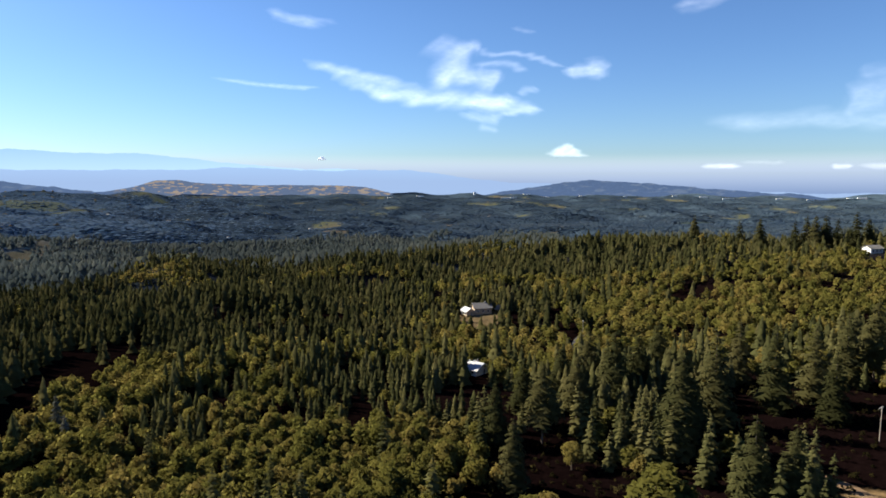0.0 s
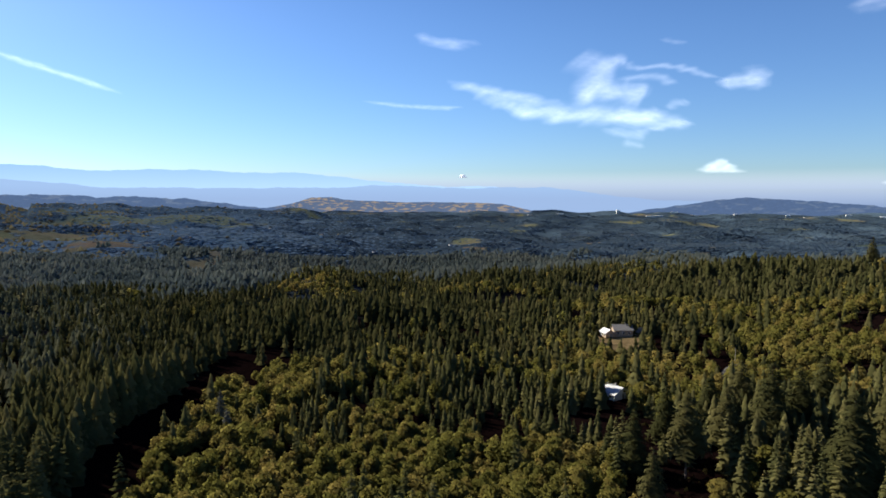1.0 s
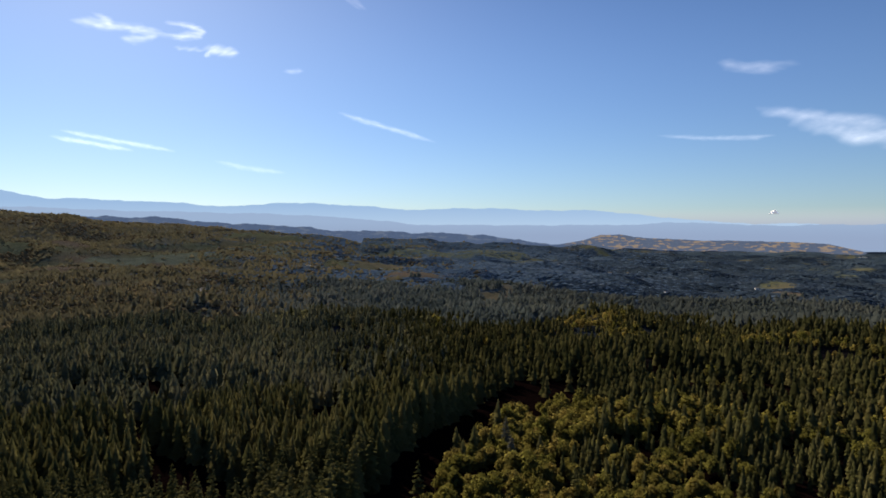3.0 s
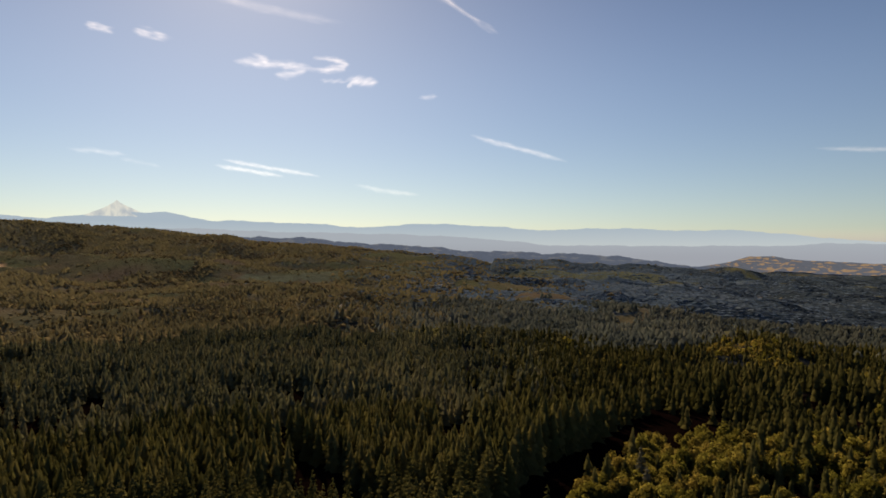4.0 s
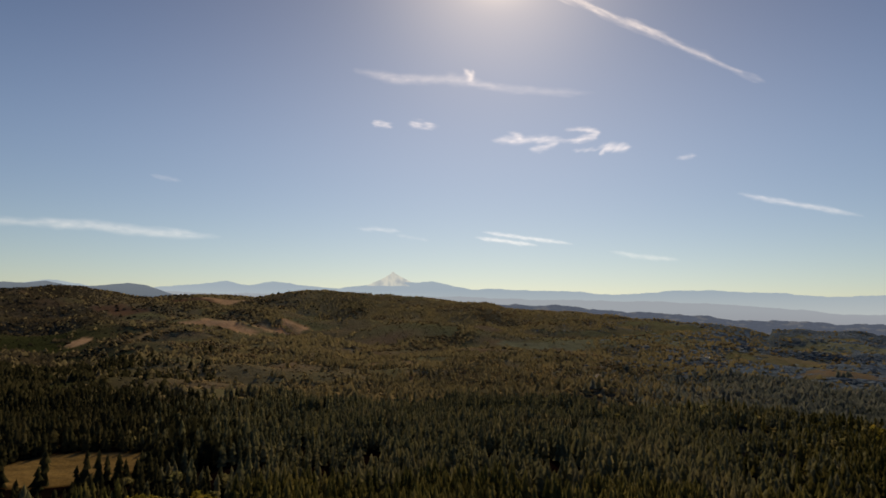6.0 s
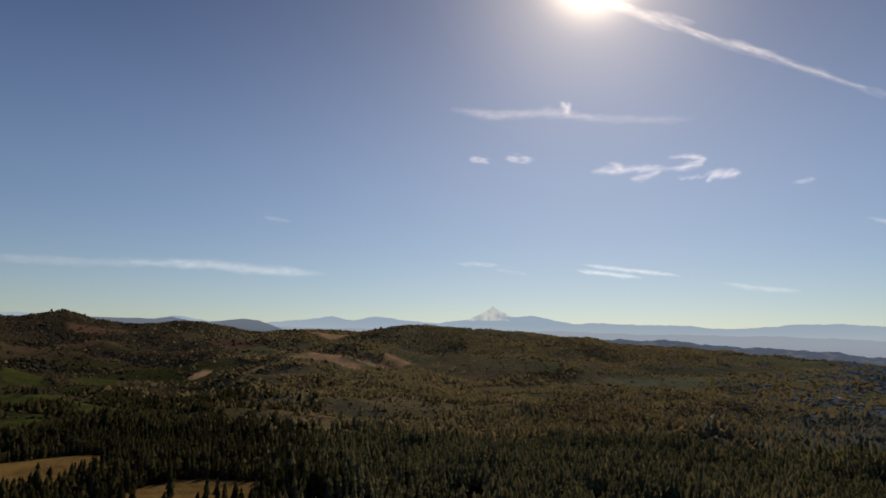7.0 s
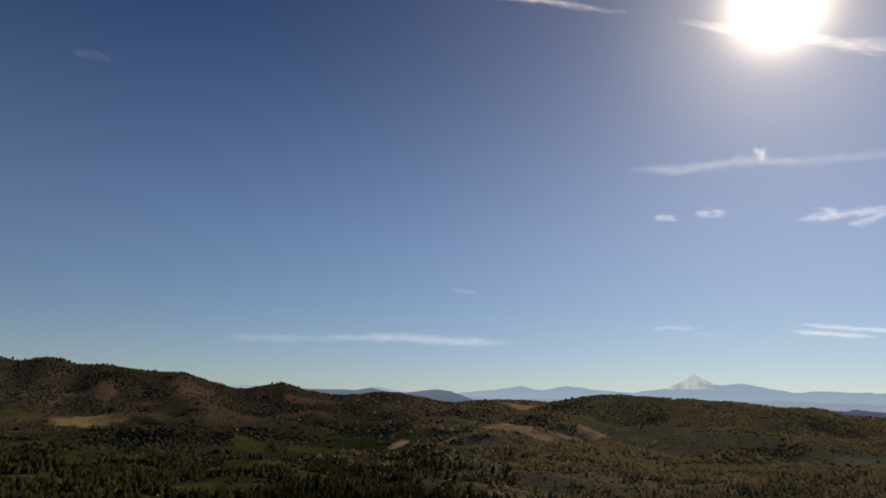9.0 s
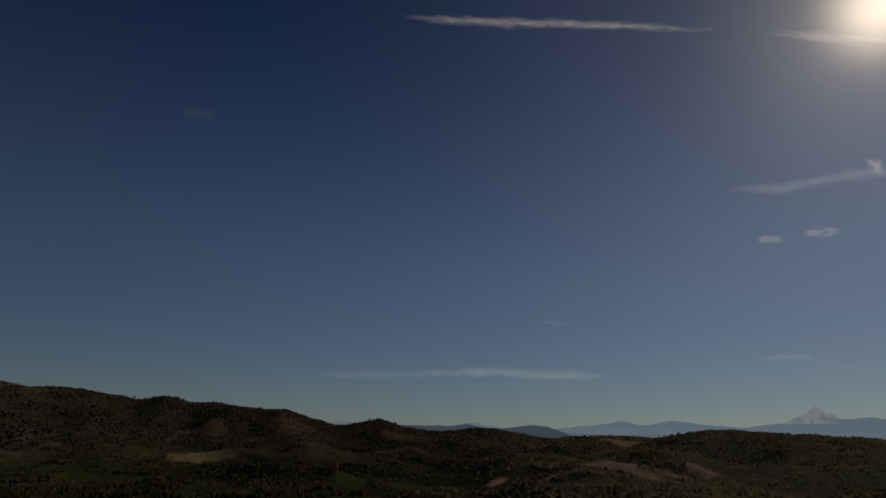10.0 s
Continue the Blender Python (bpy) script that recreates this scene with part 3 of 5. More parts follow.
def leafy_shape(seed, height, radius, lobes, leaves, size):
    """A broadleaved crown: lobes of small leaf sprays."""
    g = np.random.default_rng(seed)
    V, F, o = [], [], 0
    for k in range(lobes):
        t = (k + 0.5) / lobes
        a = 2.4 * k + g.uniform(-0.4, 0.4)
        q = radius * (0.62 * np.sqrt(t)) * (1 if k else 0)
        zc = height * (0.80 - 0.38 * t + g.uniform(-0.06, 0.06))
        c = np.array((np.cos(a) * q, np.sin(a) * q, zc))
        rad = radius * g.uniform(0.30, 0.52) * np.array((1, 1, g.uniform(0.8, 1.25)))
        d = g.normal(size=(leaves, 3))
        d[:, 2] += 0.25
        d /= np.linalg.norm(d, axis=1, keepdims=True)
        p = c + d * rad * g.uniform(0.62, 1.12, (leaves, 1))
        nrm = d + g.normal(0, 0.45, (leaves, 3))
        nrm /= np.linalg.norm(nrm, axis=1, keepdims=True)
        e1 = np.cross(nrm, g.normal(size=(leaves, 3)))
        e1 /= np.linalg.norm(e1, axis=1, keepdims=True)
        e2 = np.cross(nrm, e1)
        s = size * g.uniform(0.6, 1.3, (leaves, 1))
        spray = np.stack([p - e1 * s - e2 * s * 0.5, p + e1 * s - e2 * s * 0.5, p + e2 * s], 1).reshape(-1, 3)
        V.append(spray)
        F.append(o + np.arange(3 * leaves).reshape(-1, 3))
        o += 3 * leaves
    return np.concatenate(V), np.concatenate(F)


def lump_shape(seed, height, radius, base):
    g = np.random.default_rng(seed)
    v, f = base
    v = v * g.uniform(0.72, 1.2, (len(v), 1)) * np.array((radius, radius, height * 0.42))
    v[:, 2] += height * 0.58
    return v, f


def crown_normals(v, conifer, lift=0.9):
    """Which way the foliage of a crown faces on the whole: outwards and up."""
    if conifer:
        q = np.hypot(v[:, 0], v[:, 1])[:, None] + 0.05
        n = np.concatenate([v[:, :2] / q, np.full((len(v), 1), lift)], 1)
    else:
        n = v - np.array((0, 0, 0.12 * v[:, 2].max()))
    n = n + np.random.default_rng(len(v)).normal(0, 0.27, n.shape) * np.linalg.norm(n, axis=1, keepdims=True)
    return n / (np.linalg.norm(n, axis=1, keepdims=True) + 1e-9)


def outward(v, f, n):
    """Turn every leaf so that its front agrees with the way its crown faces."""
    face = np.cross(v[f[:, 1]] - v[f[:, 0]], v[f[:, 2]] - v[f[:, 0]])
    wrong = (face * n[f].mean(axis=1)).sum(axis=1) < 0
    f = f.copy()
    f[wrong] = f[wrong][:, ::-1]
    return f


def scatter(name, label, protos, pts, sizes, tall, mat, category):
    """Many trees in one mesh, each turned, sized and toned for itself."""
    order = rng.integers(0, len(protos), len(pts))
    turn = rng.uniform(0, 6.283, len(pts))
    tones = rng.uniform(0, 1, len(pts))
    VV, FF, TT, NN, o = [], [], [], [], 0
    conifer = "conifer" in name
    for k, (v, f) in enumerate(protos):
        sel = np.where(order == k)[0]
        if not len(sel):
            continue
        c, s = np.cos(turn[sel])[:, None], np.sin(turn[sel])[:, None]
        X = (v[None, :, 0] * c - v[None, :, 1] * s) * sizes[sel][:, None] + pts[sel, 0][:, None]
        Y = (v[None, :, 0] * s + v[None, :, 1] * c) * sizes[sel][:, None] + pts[sel, 1][:, None]
        Z = v[None, :, 2] * tall[sel][:, None] + pts[sel, 2][:, None]
        VV.append(np.stack([X, Y, Z], -1).reshape(-1, 3))
        nv = crown_normals(v, conifer, 3.2 if "distant" in name else 1.6 if "far" in name else 0.9)
        f = outward(v, f, nv)
        FF.append((f[None] + (o + np.arange(len(sel)) * len(v))[:, None, None]).reshape(-1, 3))
        TT.append(np.repeat(tones[sel], len(v)))
        NN.append(np.stack([nv[None, :, 0] * c - nv[None, :, 1] * s, nv[None, :, 0] * s + nv[None, :, 1] * c, np.repeat(nv[None, :, 2], len(sel), 0)], -1).reshape(-1, 3))
        o += len(sel) * len(v)
    me = mesh_from(name, np.concatenate(VV), np.concatenate(FF), mat, np.concatenate(TT), normals=np.concatenate(NN))
    return tagged(new(name, me), label, category, kind="stuff")


def jittered(r0, r1, step, az0=-44, az1=150):
    """Points about step apart on an uneven lattice, between two distances and bearings."""
    g = np.arange(-r1 * 1.2, r1 * 1.2, step)
    X, Y = np.meshgrid(g, g)
    X = X + (np.arange(len(g)) % 2)[:, None] * step * 0.5
    X, Y = X.ravel() + rng.normal(0, step * 0.30, X.size), Y.ravel() + rng.normal(0, step * 0.30, Y.size)
    az, r = polar(X, Y)
    q = r * (1 + 0.10 * ripple(X, Y, 240, 81) * np.clip((r - 230) / 100, 0, 1)) + rng.normal(0, 0.03, len(r)) * r * (r > 300)
    k = (q > r0) & (q < r1) & (az > az0) & (az < az1)
    return X[k], Y[k]


# ---------------- woods ----------------
def sow(r0, r1, step, az1=146):
    x, y = jittered(r0, r1, step, -41, az1)
    op = np.maximum(openness(x, y), in_field(x, y))
    k = rng.uniform(0, 1, len(x)) > op * 1.1
    x, y = x[k], y[k]
    leaf = leafiness(x, y) + rng.normal(0, 0.5, len(x)) > 0
    az, r = polar(x, y)
    planted = (x < track_edge(y)) & (r < 560) & (az < 96)
    k = leaf | (r > 620) | (rng.uniform(0, 1, len(x)) < np.where(planted, 0.90, 0.86))
    x, y, leaf, az, r, planted = x[k], y[k], leaf[k], az[k], r[k], planted[k]
    young = np.exp(-(((az - 17) / 20) ** 2 + ((r - 200) / 45) ** 2) ** 2)   # a stand of young trees
    big = np.exp(-(((az + 20) / 14) ** 2 + ((r - 165) / 60) ** 2) ** 2)      # tall old firs
    pts = np.stack([x, y, land(x, y) - 0.3], 1)
    mixed = rng.triangular(0.55, 0.92, 1.30, len(x)) * (1 - 0.36 * young + 0.15 * big)
    even = rng.triangular(0.86, 1.06, 1.28, len(x))
    size = np.where(planted, even, mixed) * (1 + 0.13 * ripple(x, y, 70, 61)) * (1 + 0.10 * np.round(2.2 * ripple(x, y, 170, 62)) * (r > 280))
    size = size * (1 + 0.26 * planted * np.exp(-((x - track_edge(y) + 14) / 12) ** 2) * (r < 330))
    size = np.where(leaf, rng.triangular(0.45, 0.70, 1.05, len(x)) * (1 + 0.12 * ripple(x, y, 45, 63)), size)
    return pts, leaf, size


def fir_trunk(height):
    bm = bmesh.new()
    bmesh.ops.create_cone(bm, cap_ends=True, segments=7, radius1=0.36, radius2=0.05, depth=height * 0.95, matrix=Matrix.Translation((0, 0, height * 0.475)))
    return bm


def leafy_trunk(height, radius, seed):
    g = random.Random(seed)
    bm = bmesh.new()
    bmesh.ops.create_cone(bm, cap_ends=True, segments=7, radius1=0.30, radius2=0.12, depth=height * 0.6, matrix=Matrix.Translation((0, 0, height * 0.3)))
    for k in range(5):
        a, tilt, L = 1.26 * k + g.uniform(-0.3, 0.3), g.uniform(0.5, 0.9), radius * 0.9
        m = Matrix.Translation((0, 0, height * (0.32 + 0.06 * k))) @ Matrix.Rotation(a, 4, "Z") @ Matrix.Rotation(tilt, 4, "Y") @ Matrix.Translation((0, 0, L / 2))
        bmesh.ops.create_cone(bm, cap_ends=True, segments=5, radius1=0.13, radius2=0.04, depth=L, matrix=m)
    return bm


def tree_thing(name, label, category, group, trunk, crown, mat):
    base = tagged(new(name), label, category, group)
    part("trunk", trunk, mat_bark, base)
    v, f = crown
    n = crown_normals(v, "fir" in name or "dying" in name)
    cr = new("crown", mesh_from("crown", v, outward(v, f, n), mat, normals=n))
    cr.parent = base
    return base


FIR_H, LEAF_H = 14.0, 9.6
pts, leaf, size = sow(78, 270, 3.6, 104)
az_, r_ = polar(pts[:, 0], pts[:, 1])
# the nearest trees of each kind are things of their own
near_rank = np.where((az_ > -40) & (az_ < 104), r_, 1e9)
fir_idx = np.where(~leaf)[0][np.argsort(near_rank[~leaf], kind="stable")]
leaf_idx = np.where(leaf)[0][np.argsort(near_rank[leaf], kind="stable")]
firs = [tree_thing("fir_tree", "tall dark green fir standing in dense woodland", "tree", "firs of the near wood", fir_trunk(FIR_H),
                   fir_shape(100 + k, FIR_H, 2.7 + 0.3 * (k % 3), 17, 7, True), mat_fir_thing) for k in range(6)]
leafies = [tree_thing("broadleaf_tree", "yellow-green rounded broadleaf tree in dense woodland", "tree", "broadleaf trees of the near wood", leafy_trunk(LEAF_H, 3.0, k),
                      leafy_shape(200 + k, LEAF_H, 3.6 + 0.3 * (k % 3), 10, 130, 0.40), mat_leaf_thing) for k in range(6)]


def plant(protos, idx):
    for n, i in enumerate(idx):
        src = protos[n % len(protos)]
        m = Matrix.Translation(pts[i]) @ Matrix.Rotation(rng.uniform(0, 6.283), 4, "Z") @ Matrix.Scale(float(size[i]), 4)
        if n < len(protos):
            src.matrix_basis = m
        else:
            ob = copy_thing(src, Matrix.Identity(4))
            ob.matrix_basis = m


plant(firs, fir_idx[:300])
plant(leafies, leaf_idx[:300])
ri, li = fir_idx[300:], leaf_idx[300:]
close = r_[ri] < 185
scatter("near_conifer_edge", "dark green firs with drooping boughs in the near plantation", [fir_shape(300 + k, FIR_H, 2.9, 15, 7, False, 0.08) for k in range(8)], pts[ri][close], size[ri][close], size[ri][close] * rng.uniform(0.9, 1.1, close.sum()), mat_fir, "woodland")
scatter("near_conifer_wood", "dense dark green conifers of the near plantation", [clad(310 + k, FIR_H, 2.6, 8, 8, 60, 0.40) for k in range(8)], pts[ri][~close], size[ri][~close], size[ri][~close] * rng.uniform(0.9, 1.1, (~close).sum()), mat_fir, "woodland")
scatter("near_broadleaf_wood", "yellow-green broadleaf canopy with rounded crowns", [leafy_shape(320 + k, LEAF_H, 3.4 + 0.2 * (k % 4), 11, 30, 0.60) for k in range(10)], pts[li], size[li], size[li] * rng.uniform(0.85, 1.15, len(li)), mat_leaf, "woodland")

pts2, leaf2, size2 = sow(270, 620, 4.7, 126)
az2 = polar(pts2[:, 0], pts2[:, 1])[0]
leaf2 &= (az2 < 91) | (rng.uniform(0, 1, len(leaf2)) < 0.12)
edge = az2 + rng.normal(0, 4, len(az2))
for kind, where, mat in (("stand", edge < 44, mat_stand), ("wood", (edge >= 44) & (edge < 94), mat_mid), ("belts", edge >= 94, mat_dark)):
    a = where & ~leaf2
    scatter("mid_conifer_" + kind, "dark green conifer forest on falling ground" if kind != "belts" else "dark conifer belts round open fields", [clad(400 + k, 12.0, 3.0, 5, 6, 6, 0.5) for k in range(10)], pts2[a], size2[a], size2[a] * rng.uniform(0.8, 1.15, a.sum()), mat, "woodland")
az2 = polar(pts2[:, 0], pts2[:, 1])[0]
for kind, where, mat in (("wood", az2 < 40, mat_leaf), ("clumps", az2 >= 40, mat_leaf_far)):
    a = where & leaf2
    scatter("mid_broadleaf_" + kind, "yellow-green broadleaf woodland among conifers" if kind == "wood" else "pale olive broadleaf clumps among conifers", [leafy_shape(420 + k, LEAF_H, 3.8, 7, 13, 0.85) for k in range(8)], pts2[a], size2[a], size2[a], mat, "woodland")
pts3, leaf3, size3 = sow(620, 1300, 7.4)
az3 = polar(pts3[:, 0], pts3[:, 1])[0] + rng.normal(0, 5, len(pts3))
leaf3 |= (az3 > 50) & (az3 < 100) & (rng.uniform(0, 1, len(az3)) < 0.62)
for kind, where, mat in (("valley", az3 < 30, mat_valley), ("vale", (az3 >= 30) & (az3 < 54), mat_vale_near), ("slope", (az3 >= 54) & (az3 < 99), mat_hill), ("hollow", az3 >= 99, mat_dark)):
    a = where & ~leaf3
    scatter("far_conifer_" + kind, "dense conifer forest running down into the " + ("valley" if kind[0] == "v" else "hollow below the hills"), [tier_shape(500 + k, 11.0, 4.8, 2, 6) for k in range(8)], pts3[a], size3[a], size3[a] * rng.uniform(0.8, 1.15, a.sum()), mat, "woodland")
for kind, where, mat in (("wood", az3 < 54, mat_leaf_far), ("scrub", az3 >= 54, mat_scrub)):
    a = where & leaf3
    scatter("far_broadleaf_" + kind, "lighter broadleaf woods on the valley side" if kind == "wood" else "brown-green scrub over rolling slopes", [lump_shape(520 + k, 3.6, 4.2, BALL_LOW) for k in range(6)], pts3[a], size3[a], size3[a], mat, "woodland")
pts4, leaf4, size4 = [np.concatenate(q) for q in zip(sow(1300, 2500, 10.5), sow(2500, 4350, 15.0))]
leaf4 = 0.8 * ripple(pts4[:, 0], pts4[:, 1], 420, 91) + 0.5 * ripple(pts4[:, 0], pts4[:, 1], 130, 92) + rng.normal(0, 0.3, len(pts4)) > 0.45
az4 = polar(pts4[:, 0], pts4[:, 1])[0] + rng.normal(0, 8, len(pts4))
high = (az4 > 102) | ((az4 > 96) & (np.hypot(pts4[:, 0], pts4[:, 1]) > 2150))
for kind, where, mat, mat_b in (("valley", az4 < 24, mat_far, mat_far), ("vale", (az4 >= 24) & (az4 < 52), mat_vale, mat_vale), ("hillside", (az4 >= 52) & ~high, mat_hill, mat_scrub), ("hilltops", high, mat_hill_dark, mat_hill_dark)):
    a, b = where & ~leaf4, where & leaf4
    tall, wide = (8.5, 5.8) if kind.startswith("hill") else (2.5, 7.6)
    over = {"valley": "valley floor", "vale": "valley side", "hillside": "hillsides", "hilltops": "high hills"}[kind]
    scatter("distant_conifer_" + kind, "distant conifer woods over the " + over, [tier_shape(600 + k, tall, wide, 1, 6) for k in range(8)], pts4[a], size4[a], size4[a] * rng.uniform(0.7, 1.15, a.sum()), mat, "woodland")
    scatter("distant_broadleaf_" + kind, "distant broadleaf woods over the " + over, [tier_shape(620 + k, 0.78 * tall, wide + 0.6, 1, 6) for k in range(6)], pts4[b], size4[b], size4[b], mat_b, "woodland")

# the wood goes on below and behind
x, y = jittered(14, 270, 8.5, -121, 241)
az_, r_ = polar(x, y)
k = (r_ < 76) | (((az_ < -43) | (az_ > 106)) & (r_ < 268))
back = np.stack([x[k], y[k], land(x[k], y[k]) - 0.3], 1)
sz = rng.triangular(0.5, 0.9, 1.3, len(back))
scatter("outer_conifer_wood", "dark green conifers of the surrounding wood", [clad(440 + n, 15.5, 3.2, 5, 7, 12, 0.5) for n in range(6)], back, sz, sz, mat_mid, "woodland")

# ---------------- single trees ----------------
def ground_at(az, r):
    x, y = -r * math.sin(radians(az)), r * math.cos(radians(az))
    return x, y, float(land(np.array([x]), np.array([y]))[0])


OLD_FIRS = [(-13.5, 222, 22), (-19.5, 232, 24), (-26.0, 240, 23), (-31.5, 228, 26), (-11.0, 205, 20), (-7.6, 186, 21), (-33.0, 212, 22), (-5.0, 172, 19), (-21.6, 172, 28.6), (-22.0, 174, 26.0), (-24.2, 192, 30.5), (-28.7, 214, 27), (-15.8, 198, 28), (-9.4, 173, 24.5), (-6.7, 146, 18.5),
            (-33.6, 252, 27), (-35.4, 259, 30), (-37.5, 240, 28), (-27.6, 142, 24), (-30.6, 146, 21.5), (-12.5, 190, 22), (-17.8, 206, 25), (-29.5, 515, 27), (-30.3, 520, 30), (-30.9, 515, 29), (-31.6, 522, 28), (-32.4, 518, 26), (-33.6, 520, 30), (-34.4, 527, 24), (-36.0, 520, 28), (-37.0, 515, 27),
            (-25.5, 560, 25), (-27.0, 556, 26), (-22.0, 600, 25)]
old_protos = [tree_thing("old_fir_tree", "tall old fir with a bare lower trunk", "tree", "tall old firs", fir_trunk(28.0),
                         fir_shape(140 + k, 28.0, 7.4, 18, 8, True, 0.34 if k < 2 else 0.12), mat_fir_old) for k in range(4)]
for n, (az, r, h) in enumerate(OLD_FIRS):
    src = old_protos[n % 4]
    m = Matrix.Translation(ground_at(az, r)) @ Matrix.Rotation(1.7 * n, 4, "Z") @ Matrix.Scale(h / 28.0, 4)
    if n >= 4:
        src = copy_thing(src, Matrix.Identity(4))
    src.matrix_basis = m

# broad leafy trees in front of the shade
for n, (az, r, h, wide) in enumerate([(-20.3, 132, 15.5, 1.35), (-8.2, 119, 13, 1.2), (-10.0, 124, 10.5, 1.2), (-17.0, 129, 8, 1.1), (-23.5, 120, 10, 1.1), (-13.6, 196, 9, 1.3), (-16.6, 190, 8, 1.4), (-12.2, 158, 8, 1.1)]):
    ob = copy_thing(leafies[n % 6], Matrix.Identity(4))
    k = h / LEAF_H
    ob.matrix_basis = Matrix.Translation(ground_at(az, r)) @ Matrix.Rotation(2.3 * n, 4, "Z") @ Matrix.Diagonal((k * wide, k * wide, k, 1))

# bracken and low brush, dimmed like the floor with its painted shade
x, y = jittered(112, 268, 3.4, -41, -4)
k = (openness(x, y) > 0.45) & (polar(x, y)[0] > -36) & (rng.uniform(0, 1, len(x)) < 0.55)
brush = np.stack([x[k], y[k], land(x[k], y[k]) - 0.15], 1)
sz = rng.triangular(0.25, 0.5, 1.5, len(brush))
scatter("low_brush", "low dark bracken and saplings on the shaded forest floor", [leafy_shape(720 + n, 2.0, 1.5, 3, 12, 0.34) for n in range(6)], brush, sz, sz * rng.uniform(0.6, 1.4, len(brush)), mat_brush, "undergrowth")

# brush over the open slopes of the hills
x, y = jittered(640, 2500, 10.0, 48, 146)
k = (stands(x, y) < 0.25) & (in_field(x, y) < 0.3) & (rng.uniform(0, 1, len(x)) < 0.30 + 0.45 * np.clip(ripple(x, y, 130, 95) + 0.3, 0, 1))
az_, r_ = polar(x, y)
slope = np.stack([x, y, land(x, y) - 0.4], 1)
for kind, where, mat in (("slope", k & (az_ < 98), mat_scrub), ("hollow", k & (az_ >= 98), mat_hill_dark)):
    sz = rng.triangular(0.35, 0.7, 1.4, where.sum())
    scatter("hill_brush_" + kind, "scattered brown-green brush on open hillsides", [lump_shape(760 + n, 2.2, 3.4, BALL_LOW) for n in range(6)], slope[where], sz, sz * rng.uniform(0.6, 1.3, len(sz)), mat, "scrub")

# thin rows of trees that stand up against the sky on the hilltops
HILLTOP = [(98.3, 3120, 13), (97.6, 3120, 15), (96.9, 3110, 11), (93.6, 3110, 14), (92.7, 3120, 12), (91.5, 3110, 15), (90.2, 3110, 13), (89.0, 3100, 20), (88.5, 3100, 22), (87.6, 3090, 19),
           (116.2, 3230, 16), (114.9, 3220, 20), (114.2, 3220, 17), (112.6, 3220, 18), (124.6, 3260, 17), (123.0, 3260, 15), (121.6, 3260, 14), (134.2, 3280, 22), (133.4, 3280, 20)]
hill_src = tree_thing("hilltop_tree", "lone dark tree on a bare hilltop against the sky", "tree", "trees along the hilltops", leafy_trunk(LEAF_H, 3.4, 5), leafy_shape(270, LEAF_H, 4.0, 6, 30, 0.9), mat_fir_thing)
for n, (az, r, h) in enumerate(HILLTOP):
    ob = hill_src if n == 0 else copy_thing(hill_src, Matrix.Identity(4))
    ob.matrix_basis = Matrix.Translation(ground_at(az, r)) @ Matrix.Rotation(n * 2.1, 4, "Z") @ Matrix.Scale(0.85 * h / LEAF_H, 4)


mat_silver = foliage("silvery dying foliage", (0.07, 0.075, 0.05), (0.10, 0.10, 0.075), (0.14, 0.135, 0.105), True, 0.2)
for az, r, h, seed in ((32.7, 208, 15, 1), (32.2, 201, 11, 2)):
    ob = tree_thing("dying_tree", "silvery dying tree at the edge of the plantation", "tree", "", fir_trunk(h), fir_shape(700 + seed, h, 2.6, 18, 8, True), mat_silver)
    ob.location = ground_at(az, r)


# ---------------- houses ----------------
def gable_roof(w, d, z, rise, over, thick=0.25):
    """Two sloping slabs over a w x d plan, ridge along x."""
    bm = bmesh.new()
    for s in (1, -1):
        y1, y0 = s * (d / 2 + over), 0.0
        drop = rise * over / (d / 2)
        for x in (0,):
            x0, x1 = -w / 2 - over, w / 2 + over
            v = [bm.verts.new(p) for p in ((x0, y0, z + rise), (x1, y0, z + rise), (x1, y1, z - drop), (x0, y1, z - drop),
                                            (x0, y0, z + rise + thick), (x1, y0, z + rise + thick), (x1, y1, z - drop + thick), (x0, y1, z - drop + thick))]
            for f in ((0, 1, 2, 3), (7, 6, 5, 4), (0, 4, 5, 1), (1, 5, 6, 2), (2, 6, 7, 3), (3, 7, 4, 0)):
                bm.faces.new([v[i] for i in f])
    bmesh.ops.recalc_face_normals(bm, faces=bm.faces[:])
    return bm


def gable_walls(w, d, h, rise):
    bm = bmesh.new()
    pts = [(-d / 2, 0), (d / 2, 0), (d / 2, h), (0, h + rise), (-d / 2, h)]
    a = [bm.verts.new((-w / 2, y, z)) for y, z in pts]
    b = [bm.verts.new((w / 2, y, z)) for y, z in pts]
    bm.faces.new(a[::-1])
    bm.faces.new(b)
    for i in range(5):
        bm.faces.new((a[i], a[(i + 1) % 5], b[(i + 1) % 5], b[i]))
    bmesh.ops.recalc_face_normals(bm, faces=bm.faces[:])
    return bm


